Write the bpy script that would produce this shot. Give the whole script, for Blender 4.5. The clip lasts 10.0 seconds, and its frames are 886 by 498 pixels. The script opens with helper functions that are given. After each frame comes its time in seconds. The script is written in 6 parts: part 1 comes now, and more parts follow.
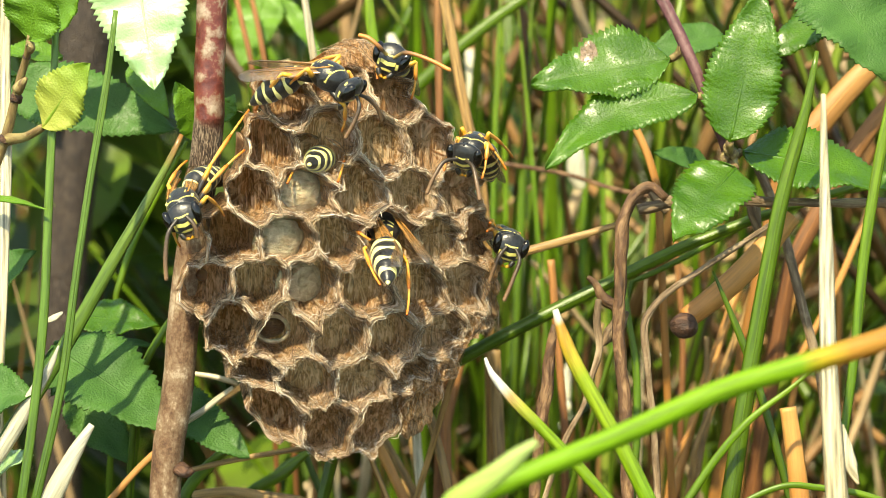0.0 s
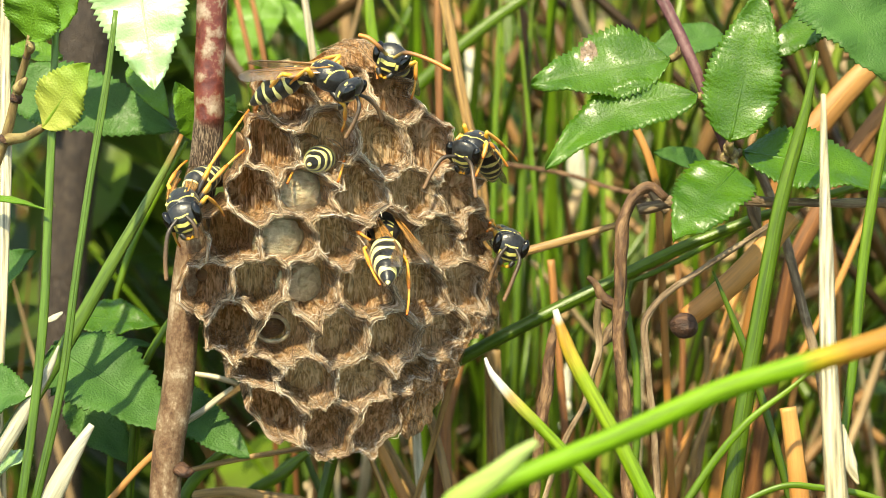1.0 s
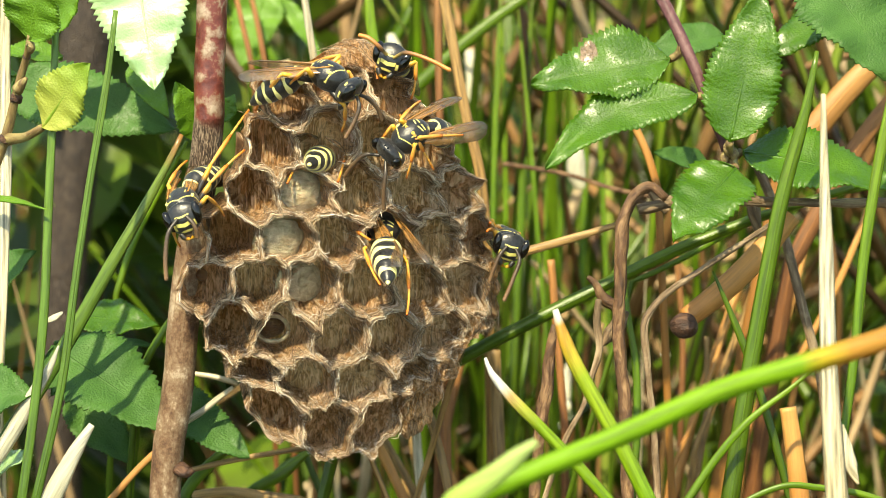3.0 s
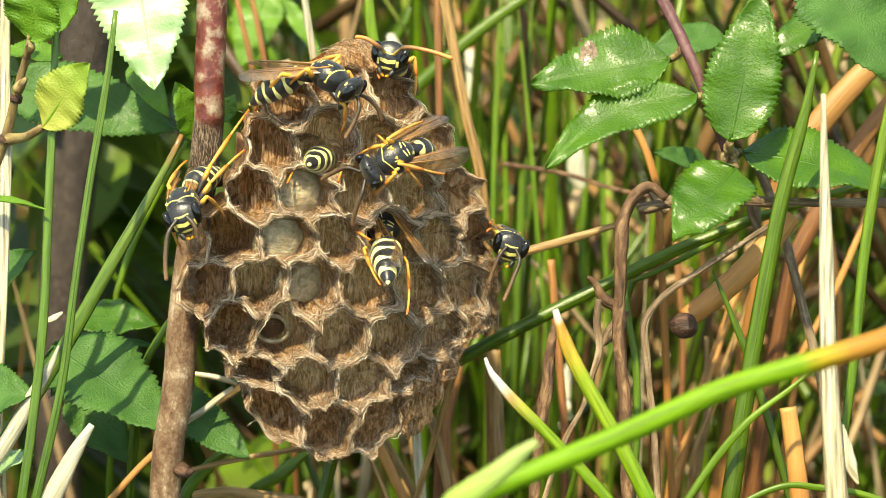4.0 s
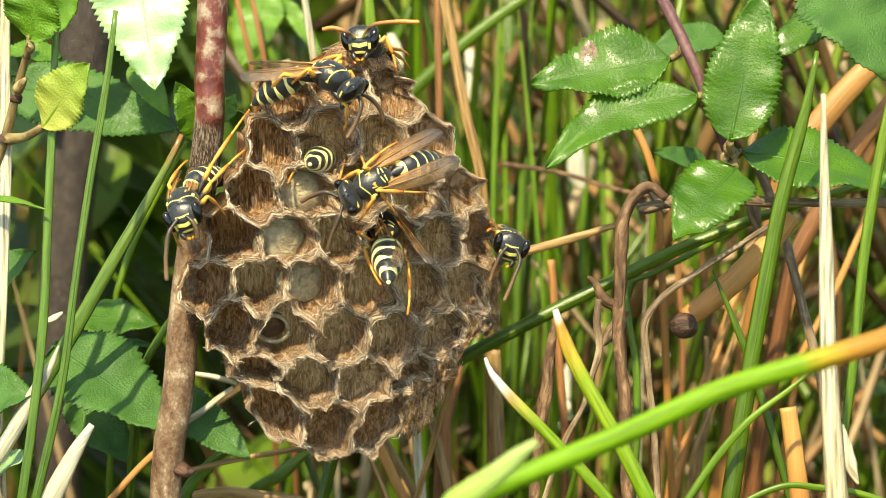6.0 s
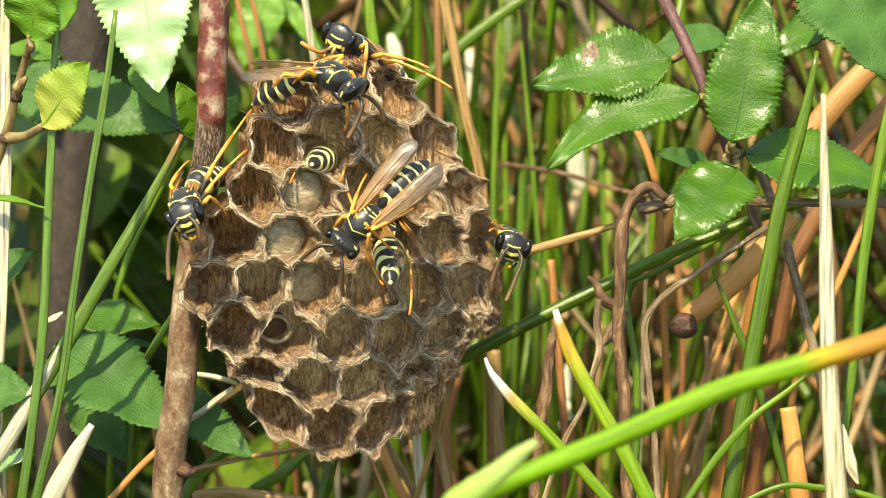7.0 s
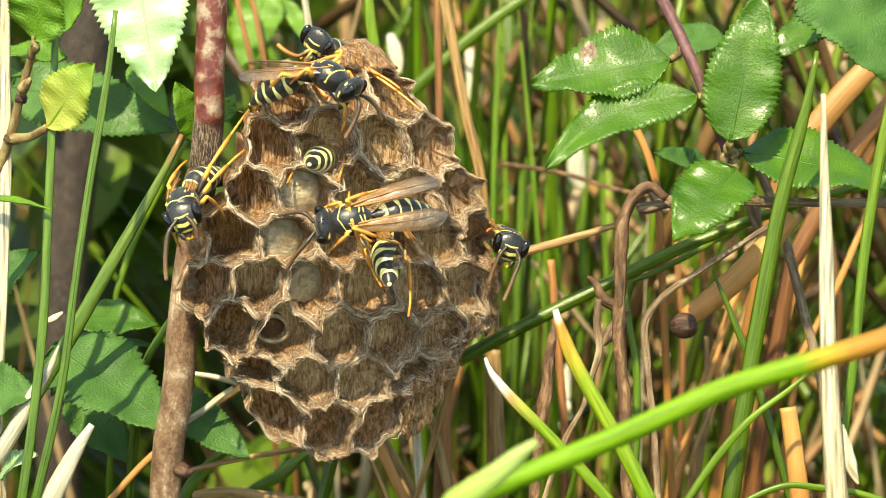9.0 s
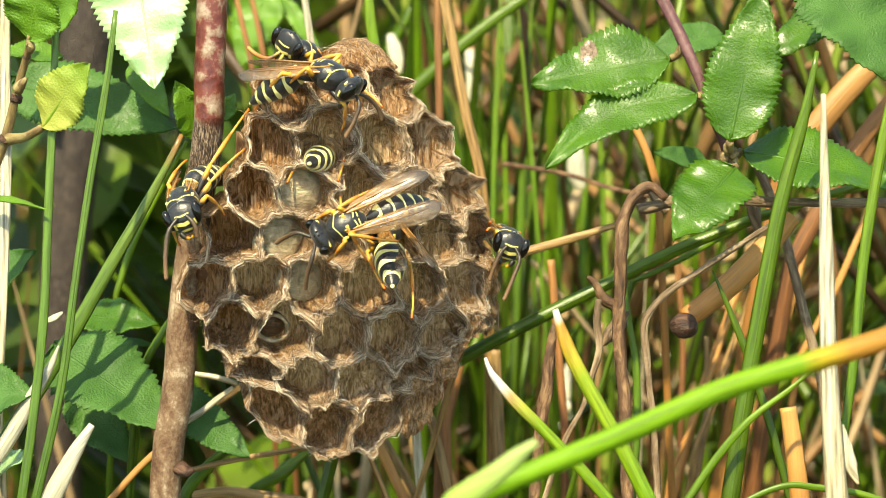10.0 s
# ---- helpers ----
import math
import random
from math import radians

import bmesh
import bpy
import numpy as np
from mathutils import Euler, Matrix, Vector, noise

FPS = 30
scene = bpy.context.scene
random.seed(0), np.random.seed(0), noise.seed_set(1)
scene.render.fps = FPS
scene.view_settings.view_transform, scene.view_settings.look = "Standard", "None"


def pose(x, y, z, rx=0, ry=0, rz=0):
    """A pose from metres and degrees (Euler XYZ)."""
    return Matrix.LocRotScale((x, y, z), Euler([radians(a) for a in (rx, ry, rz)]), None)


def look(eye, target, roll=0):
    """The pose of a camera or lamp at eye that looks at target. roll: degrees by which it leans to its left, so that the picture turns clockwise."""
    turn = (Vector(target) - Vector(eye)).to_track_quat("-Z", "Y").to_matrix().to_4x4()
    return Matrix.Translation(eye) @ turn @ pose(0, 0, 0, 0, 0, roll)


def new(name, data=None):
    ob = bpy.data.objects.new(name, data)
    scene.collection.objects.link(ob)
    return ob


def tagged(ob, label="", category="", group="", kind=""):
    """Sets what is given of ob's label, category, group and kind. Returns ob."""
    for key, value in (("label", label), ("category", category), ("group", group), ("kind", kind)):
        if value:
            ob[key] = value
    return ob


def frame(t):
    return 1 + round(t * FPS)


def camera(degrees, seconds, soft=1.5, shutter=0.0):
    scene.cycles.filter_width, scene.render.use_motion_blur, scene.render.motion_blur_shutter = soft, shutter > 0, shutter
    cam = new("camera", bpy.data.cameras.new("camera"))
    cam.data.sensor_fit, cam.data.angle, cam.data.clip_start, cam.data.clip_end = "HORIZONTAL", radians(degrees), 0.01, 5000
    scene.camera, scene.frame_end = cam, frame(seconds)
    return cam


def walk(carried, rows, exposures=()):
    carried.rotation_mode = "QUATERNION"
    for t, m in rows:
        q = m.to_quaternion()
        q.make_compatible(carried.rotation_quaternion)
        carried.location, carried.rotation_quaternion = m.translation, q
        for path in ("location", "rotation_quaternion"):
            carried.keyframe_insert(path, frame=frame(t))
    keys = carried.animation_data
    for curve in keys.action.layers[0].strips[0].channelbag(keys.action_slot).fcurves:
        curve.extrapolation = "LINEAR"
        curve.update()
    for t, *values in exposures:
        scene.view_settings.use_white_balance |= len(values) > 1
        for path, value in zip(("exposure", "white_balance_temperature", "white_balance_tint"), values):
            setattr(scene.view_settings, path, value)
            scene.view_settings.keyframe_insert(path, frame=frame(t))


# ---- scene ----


# ---- the camera: level across, looking a little down at a paper nest, on a stand ----
DIST = 226.0                      # millimetres from the lens to the nest
VIEW = pose(0, 0, 0.25, -20, 0, 0)  # the nest's plane: x across, y away from the lens, z up
cam = camera(24.0, 10.0, soft=0.7)
EYE = VIEW @ Vector((0, -DIST / 1000, 0))
AIM = VIEW @ Vector((0, 0, 0))
cam.data.dof.use_dof = True
cam.data.dof.focus_distance = 0.228
cam.data.dof.aperture_fstop = 40.0
walk(cam, [(0.0, look(EYE, AIM)), (10.0, look(EYE, AIM))],
     exposures=[(0.0, 1.53, 8400, -3), (2.5, 1.48, 8400, -3), (5.5, 1.47, 8400, -3), (7.5, 1.42, 8400, -3), (8.4, 1.39, 8400, -3), (9.0, 1.51, 8400, -3), (10.0, 1.53, 8400, -3)])

# ---- daylight ----
SUN_FROM = (VIEW.to_3x3() @ Vector((-0.20, -0.69, 0.69))).normalized()
sun_data = bpy.data.lights.new("sun", "SUN")
sun_data.energy, sun_data.angle, sun_data.color = 3.15, radians(1.0), (1.0, 0.93, 0.81)
sun = new("sun", sun_data)
sun.matrix_world = look(SUN_FROM * 5, (0, 0, 0))
world = bpy.data.worlds.new("sky")
scene.world = world
world.use_nodes = True
sky = world.node_tree.nodes.new("ShaderNodeTexSky")
sky.sky_type, sky.sun_disc = "NISHITA", False
sky.sun_elevation = math.asin(SUN_FROM.z)
sky.sun_rotation = math.atan2(SUN_FROM.x, SUN_FROM.y)
back = world.node_tree.nodes["Background"]
back.inputs["Strength"].default_value = 0.15
world.node_tree.links.new(sky.outputs[0], back.inputs["Color"])


# ---- materials ----
class Paint:
    """A node material with short calls to add nodes."""

    def __init__(self, name):
        self.m = bpy.data.materials.new(name)
        self.m.use_nodes = True
        self.t = self.m.node_tree
        self.bsdf = self.t.nodes["Principled BSDF"]
        self.out = self.t.nodes["Material Output"]

    def put(self, socket, value):
        if isinstance(value, bpy.types.NodeSocket):
            self.t.links.new(value, socket)
        elif isinstance(value, tuple) and len(value) == 3 and socket.type == "RGBA":
            socket.default_value = (*value, 1)
        else:
            socket.default_value = value

    def set(self, **values):
        for key, value in values.items():
            self.put(self.bsdf.inputs[key.replace("_", " ")], value)

    def coord(self, scale=(1, 1, 1)):
        c = self.t.nodes.new("ShaderNodeTexCoord")
        return self.scaled(c.outputs["Object"], tuple(1000 * s for s in scale))

    def grain(self, scale=(1, 1, 1)):
        a = self.t.nodes.new("ShaderNodeAttribute")
        a.attribute_name = "grain"
        return self.scaled(a.outputs["Vector"], scale)

    def value(self, name):
        a = self.t.nodes.new("ShaderNodeAttribute")
        a.attribute_name = name
        return a.outputs["Fac"]

    def scaled(self, vector, scale):
        n = self.t.nodes.new("ShaderNodeVectorMath")
        n.operation = "MULTIPLY"
        self.put(n.inputs[0], vector)
        n.inputs[1].default_value = scale
        return n.outputs[0]

    def split(self, vector):
        n = self.t.nodes.new("ShaderNodeSeparateXYZ")
        self.put(n.inputs[0], vector)
        return n.outputs

    def noise(self, vector, scale=1.0, detail=4.0, rough=0.55, distort=0.0):
        n = self.t.nodes.new("ShaderNodeTexNoise")
        self.put(n.inputs["Vector"], vector)
        for key, v in (("Scale", scale), ("Detail", detail), ("Roughness", rough), ("Distortion", distort)):
            n.inputs[key].default_value = v
        return n.outputs["Fac"]

    def voronoi(self, vector, scale=1.0, feature="F1"):
        n = self.t.nodes.new("ShaderNodeTexVoronoi")
        n.feature = feature
        self.put(n.inputs["Vector"], vector)
        n.inputs["Scale"].default_value = scale
        return n.outputs["Distance"]

    def math(self, op, a, b=0.0, clamp=False):
        n = self.t.nodes.new("ShaderNodeMath")
        n.operation, n.use_clamp = op, clamp
        self.put(n.inputs[0], a)
        self.put(n.inputs[1], b)
        return n.outputs[0]

    def ramp(self, fac, stops):
        n = self.t.nodes.new("ShaderNodeValToRGB")
        e = n.color_ramp.elements
        while len(e) < len(stops):
            e.new(0.5)
        for el, (p, c) in zip(e, stops):
            el.position = p
            el.color = (*c, 1) if isinstance(c, tuple) else (c, c, c, 1)
        self.put(n.inputs[0], fac)
        return n.outputs["Color"]

    def mix(self, fac, a, b, blend="MIX"):
        n = self.t.nodes.new("ShaderNodeMix")
        n.data_type, n.blend_type = "RGBA", blend
        self.put(n.inputs[0], fac)
        self.put(n.inputs[6], a)
        self.put(n.inputs[7], b)
        return n.outputs[2]

    def island(self):
        return self.t.nodes.new("ShaderNodeNewGeometry").outputs["Random Per Island"]

    def chance(self):
        return self.t.nodes.new("ShaderNodeObjectInfo").outputs["Random"]

    def bump(self, height, strength=0.5, mm=0.1):
        n = self.t.nodes.new("ShaderNodeBump")
        n.inputs["Strength"].default_value = strength
        n.inputs["Distance"].default_value = mm / 1000
        self.put(n.inputs["Height"], height)
        self.put(self.bsdf.inputs["Normal"], n.outputs[0])
        return n.outputs[0]

    def glow_through(self, color, amount):
        """Light that passes through a thin leaf or wing."""
        tr = self.t.nodes.new("ShaderNodeBsdfTranslucent")
        self.put(tr.inputs["Color"], color)
        mx = self.t.nodes.new("ShaderNodeMixShader")
        self.put(mx.inputs[0], amount)
        self.t.links.new(self.bsdf.outputs[0], mx.inputs[1])
        self.t.links.new(tr.outputs[0], mx.inputs[2])
        self.t.links.new(mx.outputs[0], self.out.inputs["Surface"])


def paper_material():
    p = Paint("wasp_paper")
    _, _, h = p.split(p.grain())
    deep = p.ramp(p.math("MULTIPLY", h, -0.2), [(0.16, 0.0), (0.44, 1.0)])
    slant = p.t.nodes.new("ShaderNodeMapping")
    slant.inputs["Rotation"].default_value = (0, 0, 0.45)
    p.put(slant.inputs["Vector"], p.grain())

    def strips(across, along, detail=4, rough=0.66, bend=0.4):
        """Fibre streaks: round the cell near its rim, upright further in."""
        return p.mix(deep, p.noise(p.grain((along, across, 0.3)), 1.0, detail, rough, bend), p.noise(p.coord((across, across * 0.8, along)), 1.0, detail, rough, bend * 1.5))

    fibre, fine = strips(2.2, 0.28), strips(6.0, 0.8, 3, 0.6, 0.3)
    cross = p.noise(p.scaled(slant.outputs[0], (1.0, 6.5, 1)), 1.0, 4, 0.65, 0.8)
    patch = p.noise(p.coord(), 0.25, 3, 0.5)
    grit = p.noise(p.coord(), 2.2, 4, 0.6)
    both = p.math("ADD", p.math("ADD", p.math("MULTIPLY", fibre, 0.4), p.math("MULTIPLY", cross, 0.30)), p.math("MULTIPLY", fine, 0.30))
    tone = p.math("ADD", both, p.math("MULTIPLY", p.math("SUBTRACT", patch, 0.5), 0.22))
    col = p.ramp(tone, [(0.385, (0.050, 0.024, 0.010)), (0.44, (0.225, 0.112, 0.042)), (0.50, (0.420, 0.234, 0.100)), (0.575, (0.80, 0.59, 0.41))])
    fleck, crack = strips(3.2, 0.45, 2, 0.5, 0.3), strips(2.5, 0.36, 3, 0.5, 0.35)
    col = p.mix(p.ramp(crack, [(0.37, 0.85), (0.43, 0.0)]), col, (0.042, 0.024, 0.012))
    col = p.mix(p.ramp(fleck, [(0.56, 0.0), (0.63, 0.75)]), col, (1.0, 0.83, 0.66))
    both = p.math("ADD", both, p.math("SUBTRACT", p.math("MULTIPLY", fleck, 0.5), p.math("MULTIPLY", p.ramp(crack, [(0.34, 1.0), (0.46, 0.0)]), 0.3)))

    # winding strands of pulp, crossing one another
    def strands(n):
        return p.ramp(p.math("ABSOLUTE", p.math("SUBTRACT", n, 0.5)), [(0.0, 1.0), (0.018, 0.85), (0.04, 0.0)])
    net = p.math("MAXIMUM", strands(strips(1.2, 0.24, 1, 0.5, 0.5)),
                 strands(p.noise(p.scaled(slant.outputs[0], (0.22, 1.1, 0.2)), 1.0, 1, 0.5, 0.4)))
    col = p.mix(p.math("MULTIPLY", net, 0.46), col, (0.95, 0.75, 0.55))
    both = p.math("ADD", both, p.math("MULTIPLY", net, 0.45))
    col = p.mix(p.math("MULTIPLY", deep, 0.60), col, (1.0, 0.80, 0.52), "MULTIPLY")  # warmer inside the cells: bounce off sunlit walls put into the colour
    rim = p.ramp(p.math("ADD", p.math("MULTIPLY", h, 3.0), p.math("ADD", 0.78, p.math("MULTIPLY", p.math("SUBTRACT", p.noise(p.coord(), 0.9, 3, 0.6), 0.5), 2.6))), [(0.15, 0.0), (0.75, 0.75)])
    col = p.mix(rim, col, (0.88, 0.71, 0.53))
    p.set(Base_Color=col, Roughness=0.42, Specular_IOR_Level=0.6)
    p.bump(p.math("ADD", both, p.math("MULTIPLY", grit, 0.25)), 1.0, 0.6)
    p.glow_through(p.mix(0.5, col, (0.86, 0.52, 0.24)), 0.50)
    return p.m


def fibre_material(name, stops):
    p = Paint(name)
    p.set(Base_Color=p.ramp(p.island(), stops), Roughness=0.42, Specular_IOR_Level=0.6)
    return p.m


def brood_material(name, a, b, rough):
    p = Paint(name)
    n = p.noise(p.coord(), 0.9, 5, 0.6, 0.8)
    p.set(Base_Color=p.ramp(n, [(0.3, a), (0.7, b)]), Roughness=rough)
    p.bump(p.noise(p.coord((1, 1, 2.5)), 1.6, 5, 0.65), 0.9, 0.3)
    p.set(Subsurface_Weight=0.15, Subsurface_Scale=0.0006)
    return p.m


def bark_material(name, low, mid, high, streak=0.25, relief=0.6):
    p = Paint(name)
    n = p.noise(p.grain((0.9, streak, 1)), 1.6, 6, 0.62, 0.5)
    blot = p.noise(p.coord(), 0.38, 4, 0.55, 0.3)
    base = p.ramp(n, [(0.32, low), (0.52, mid), (0.72, high)])
    pale = p.ramp(blot, [(0.56, 0.0), (0.62, 1.0)])
    p.set(Base_Color=p.mix(p.math("MULTIPLY", pale, 0.35), base, high), Roughness=0.6)
    p.bump(p.math("ADD", n, p.math("MULTIPLY", blot, 0.6)), 1.0, relief)
    return p.m


def stem_material():
    """Smooth red bark with pale blotches above, torn grey bark at the nest, brown below."""
    p = Paint("sapling_bark")
    ax, ay, az = p.split(p.grain())
    t = p.math("DIVIDE", ay, 62.0)
    blot = p.noise(p.coord((1, 1, 0.8)), 0.46, 4, 0.5, 0.3)
    speck = p.noise(p.coord(), 2.5, 4, 0.6)
    red = p.ramp(p.math("ADD", p.math("MULTIPLY", blot, 0.75), p.math("MULTIPLY", speck, 0.25)),
                 [(0.38, (0.075, 0.013, 0.008)), (0.50, (0.140, 0.030, 0.018)), (0.535, (0.185, 0.095, 0.058)), (0.64, (0.33, 0.25, 0.18))])
    torn = p.noise(p.grain((1.7, 0.45, 1)), 2.0, 6, 0.7, 1.4)
    grey = p.ramp(torn, [(0.40, (0.025, 0.014, 0.008)), (0.49, (0.105, 0.058, 0.032)), (0.60, (0.52, 0.38, 0.26))])
    brown = p.ramp(p.math("ADD", p.math("MULTIPLY", p.noise(p.coord((1, 1, 0.5)), 0.45, 5, 0.62, 0.5), 0.7), p.math("MULTIPLY", speck, 0.3)), [(0.38, (0.065, 0.025, 0.010)), (0.46, (0.140, 0.072, 0.034)), (0.54, (0.215, 0.135, 0.076)), (0.63, (0.42, 0.32, 0.22))])
    wob = p.math("ADD", t, p.math("MULTIPLY", p.math("SUBTRACT", blot, 0.5), 0.03))
    k1 = p.ramp(wob, [(0.275, 0.0), (0.295, 1.0)])
    k2 = p.ramp(wob, [(0.42, 0.0), (0.47, 1.0)])
    p.set(Base_Color=p.mix(k2, p.mix(k1, red, grey), brown), Roughness=p.math("ADD", 0.42, p.math("MULTIPLY", k1, 0.25)))
    p.bump(p.math("ADD", p.math("MULTIPLY", torn, p.math("SUBTRACT", k1, p.math("MULTIPLY", k2, 0.8))), p.math("MULTIPLY", blot, 0.4)), 1.0, 1.1)
    return p.m


def leaf_material(name, dark, light, through_col, gloss=0.35, crinkle=0.5, glow=0.35, blush=None, blemish=None, coat=0.35, even=False):
    p = Paint(name)
    s, t, _ = p.split(p.grain())
    side = p.math("ABSOLUTE", s)
    # side veins run forward from the midrib
    phase = p.math("SUBTRACT", p.math("MULTIPLY", t, 9.0), p.math("MULTIPLY", side, 2.1))
    vein = p.math("ABSOLUTE", p.math("SINE", p.math("MULTIPLY", phase, math.pi)))
    line = p.ramp(vein, [(0.0, 1.0), (0.16, 0.0)])
    mid = p.ramp(side, [(0.0, 1.0), (0.05, 0.0)])
    veins = p.math("MAXIMUM", line, mid)
    big = p.noise(p.coord(), 0.25, 3, 0.5)
    small = p.noise(p.coord(), 4.2, 3, 0.6, 0.3)
    base = p.ramp(p.math("ADD", p.math("MULTIPLY", big, 0.8), p.math("MULTIPLY", small, 0.25)), [(0.30, dark), (0.72, light)])
    col = p.mix(p.math("MULTIPLY", veins, 0.10), base, tuple(min(1, c * 1.7 + 0.02) for c in light))
    if blush:
        col = p.mix(p.ramp(t, [(0.0, 0.9), (0.5, 0.55), (0.95, 0.05)]), col, blush)
    speck = p.ramp(p.noise(p.coord(), 0.9, 5, 0.7), [(0.66, 0.0), (0.72, 1.0)])
    col = p.mix(p.math("MULTIPLY", speck, 0.18), col, (0.22, 0.17, 0.06))
    if blemish:
        ts, ss, size = blemish
        d = p.math("SQRT", p.math("ADD", p.math("POWER", p.math("MULTIPLY", p.math("SUBTRACT", t, ts), 1.6), 2.0), p.math("POWER", p.math("MULTIPLY", p.math("SUBTRACT", s, ss), 0.35), 2.0)))
        d = p.math("ADD", d, p.math("MULTIPLY", p.math("SUBTRACT", p.noise(p.coord(), 0.6, 4), 0.5), 0.16))
        col = p.mix(p.ramp(d, [(size * 0.8, 1.0), (size, 0.0)]), col, p.ramp(p.noise(p.coord(), 1.5, 4), [(0.35, (0.10, 0.05, 0.03)), (0.65, (0.34, 0.22, 0.14))]))
    p.set(Base_Color=col, Roughness=p.math("ADD", gloss, p.math("MULTIPLY", p.noise(p.coord(), 1.2, 4), 0.22)), Specular_IOR_Level=0.9 if even else 0.32, Coat_Weight=coat if even else p.math("MULTIPLY", p.ramp(p.noise(p.coord(), 3.2, 2, 0.5, 1.2), [(0.42, 0.10), (0.56, 1.0)]), coat), Coat_Roughness=0.30)
    pebble = p.voronoi(p.coord(), 4.6, "SMOOTH_F1")
    wav = p.noise(p.coord(), 0.8, 3, 0.5)
    h = p.math("SUBTRACT", p.math("ADD", p.math("MULTIPLY", small, 0.3), p.math("MULTIPLY", wav, 0.16)), p.math("ADD", p.math("MULTIPLY", pebble, 0.55), p.math("MULTIPLY", veins, 0.10)))
    p.bump(h, crinkle, 0.45)
    p.glow_through(p.mix(0.5, through_col, col), glow)
    return p.m


def blade_material(name, stops, rough=0.38, glow=0.25, lines=1.0, spread=0.5):
    """Grass and straw: colour stops along the length, fine lengthwise lines."""
    p = Paint(name)
    a, l, t = p.split(p.grain())
    col = p.ramp(p.math("ADD", t, p.math("MULTIPLY", p.math("SUBTRACT", p.noise(p.coord(), 0.4, 3), 0.5), 0.03)), stops)
    ln = p.noise(p.grain((lines, 0.06, 0)), 2.2, 4, 0.6)
    col = p.mix(p.ramp(ln, [(0.35, spread), (0.6, 0.0)]), col, (0.02, 0.03, 0.008), "MULTIPLY")
    tone = p.math("ADD", 0.78, p.math("MULTIPLY", p.chance(), 0.4))
    col = p.mix(1.0, col, p.ramp(p.math("MULTIPLY", tone, 0.8), [(0.0, 0.0), (1.0, 1.25)]), "MULTIPLY")
    spots = p.ramp(p.noise(p.coord((1, 1, 1)), 0.7, 5, 0.7), [(0.66, 0.0), (0.74, 1.0)])
    col = p.mix(p.math("MULTIPLY", spots, 0.35), col, (0.16, 0.09, 0.03))
    p.set(Base_Color=col, Roughness=rough, Specular_IOR_Level=0.45)
    p.bump(ln, 0.5, 0.12)
    p.glow_through(col, glow)
    return p.m


def crowd_material(name, colours, rough=0.45, glow=0.3):
    p = Paint(name)
    col = p.ramp(p.island(), colours)
    n = p.noise(p.coord(), 0.12, 3)
    col = p.mix(p.ramp(n, [(0.35, 0.45), (0.65, 0.0)]), col, (0.05, 0.035, 0.012))
    p.set(Base_Color=col, Roughness=rough, Specular_IOR_Level=0.5)
    p.glow_through(col, glow)
    return p.m


def cuticle_material(name, pale):
    """Black insect shell with pale marks where the mark value is above zero."""
    p = Paint(name)
    k = p.ramp(p.math("ADD", 0.5, p.math("ADD", p.value("mark"), p.math("MULTIPLY", p.math("SUBTRACT", p.noise(p.coord(), 2.2, 2), 0.5), 0.04))), [(0.47, 0.0), (0.53, 1.0)])
    pits = p.noise(p.coord(), 3.6, 3, 0.6)
    black = p.ramp(pits, [(0.3, (0.006, 0.006, 0.007)), (0.7, (0.022, 0.021, 0.021))])
    yellow = p.ramp(p.noise(p.coord(), 0.8, 3), [(0.3, tuple(c * 0.85 for c in pale)), (0.7, pale)])
    p.set(Base_Color=p.mix(k, black, yellow), Roughness=p.math("ADD", 0.20, p.math("MULTIPLY", pits, 0.24)), Specular_IOR_Level=0.5,
          Sheen_Weight=0.12, Sheen_Roughness=0.45)
    p.bump(pits, 0.5, 0.10)
    return p.m


def shell_material(name, stops, rough=0.35):
    p = Paint(name)
    _, _, t = p.split(p.grain())
    col = p.ramp(t, stops)
    n = p.noise(p.coord(), 3.0, 3)
    p.set(Base_Color=p.mix(p.ramp(n, [(0.3, 0.3), (0.6, 0.0)]), col, (0.5, 0.3, 0.15), "MULTIPLY"), Roughness=rough)
    p.bump(n, 0.3, 0.05)
    return p.m


def wing_material():
    p = Paint("amber_wing")
    a, l, t = p.split(p.grain())
    n = p.noise(p.grain((1.5, 0.5, 0)), 1.5, 4, 0.6)
    col = p.ramp(p.math("ADD", p.math("MULTIPLY", t, 0.6), p.math("MULTIPLY", n, 0.5)), [(0.25, (0.74, 0.42, 0.15)), (0.56, (0.50, 0.29, 0.12)), (0.74, (0.26, 0.17, 0.10)), (0.84, (0.11, 0.085, 0.065))])
    p.set(Base_Color=col, Roughness=0.22, Specular_IOR_Level=0.8, Alpha=0.38, Coat_Weight=1.0, Coat_Roughness=0.26, Coat_IOR=2.4)
    p.bump(p.noise(p.grain((4, 0.7, 0)), 1.2, 4), 0.9, 0.2)
    p.glow_through(col, 0.3)
    return p.m


def ground_material():
    p = Paint("soil_and_litter")
    n = p.noise(p.coord(), 0.05, 8, 0.65)
    f = p.noise(p.coord((1, 0.25, 1)), 0.4, 6, 0.65, 0.8)
    p.set(Base_Color=p.ramp(p.math("ADD", p.math("MULTIPLY", n, 0.5), p.math("MULTIPLY", f, 0.5)), [(0.3, (0.018, 0.014, 0.008)), (0.5, (0.07, 0.05, 0.025)), (0.7, (0.20, 0.14, 0.07))]), Roughness=0.9)
    p.bump(f, 0.8, 6)
    return p.m


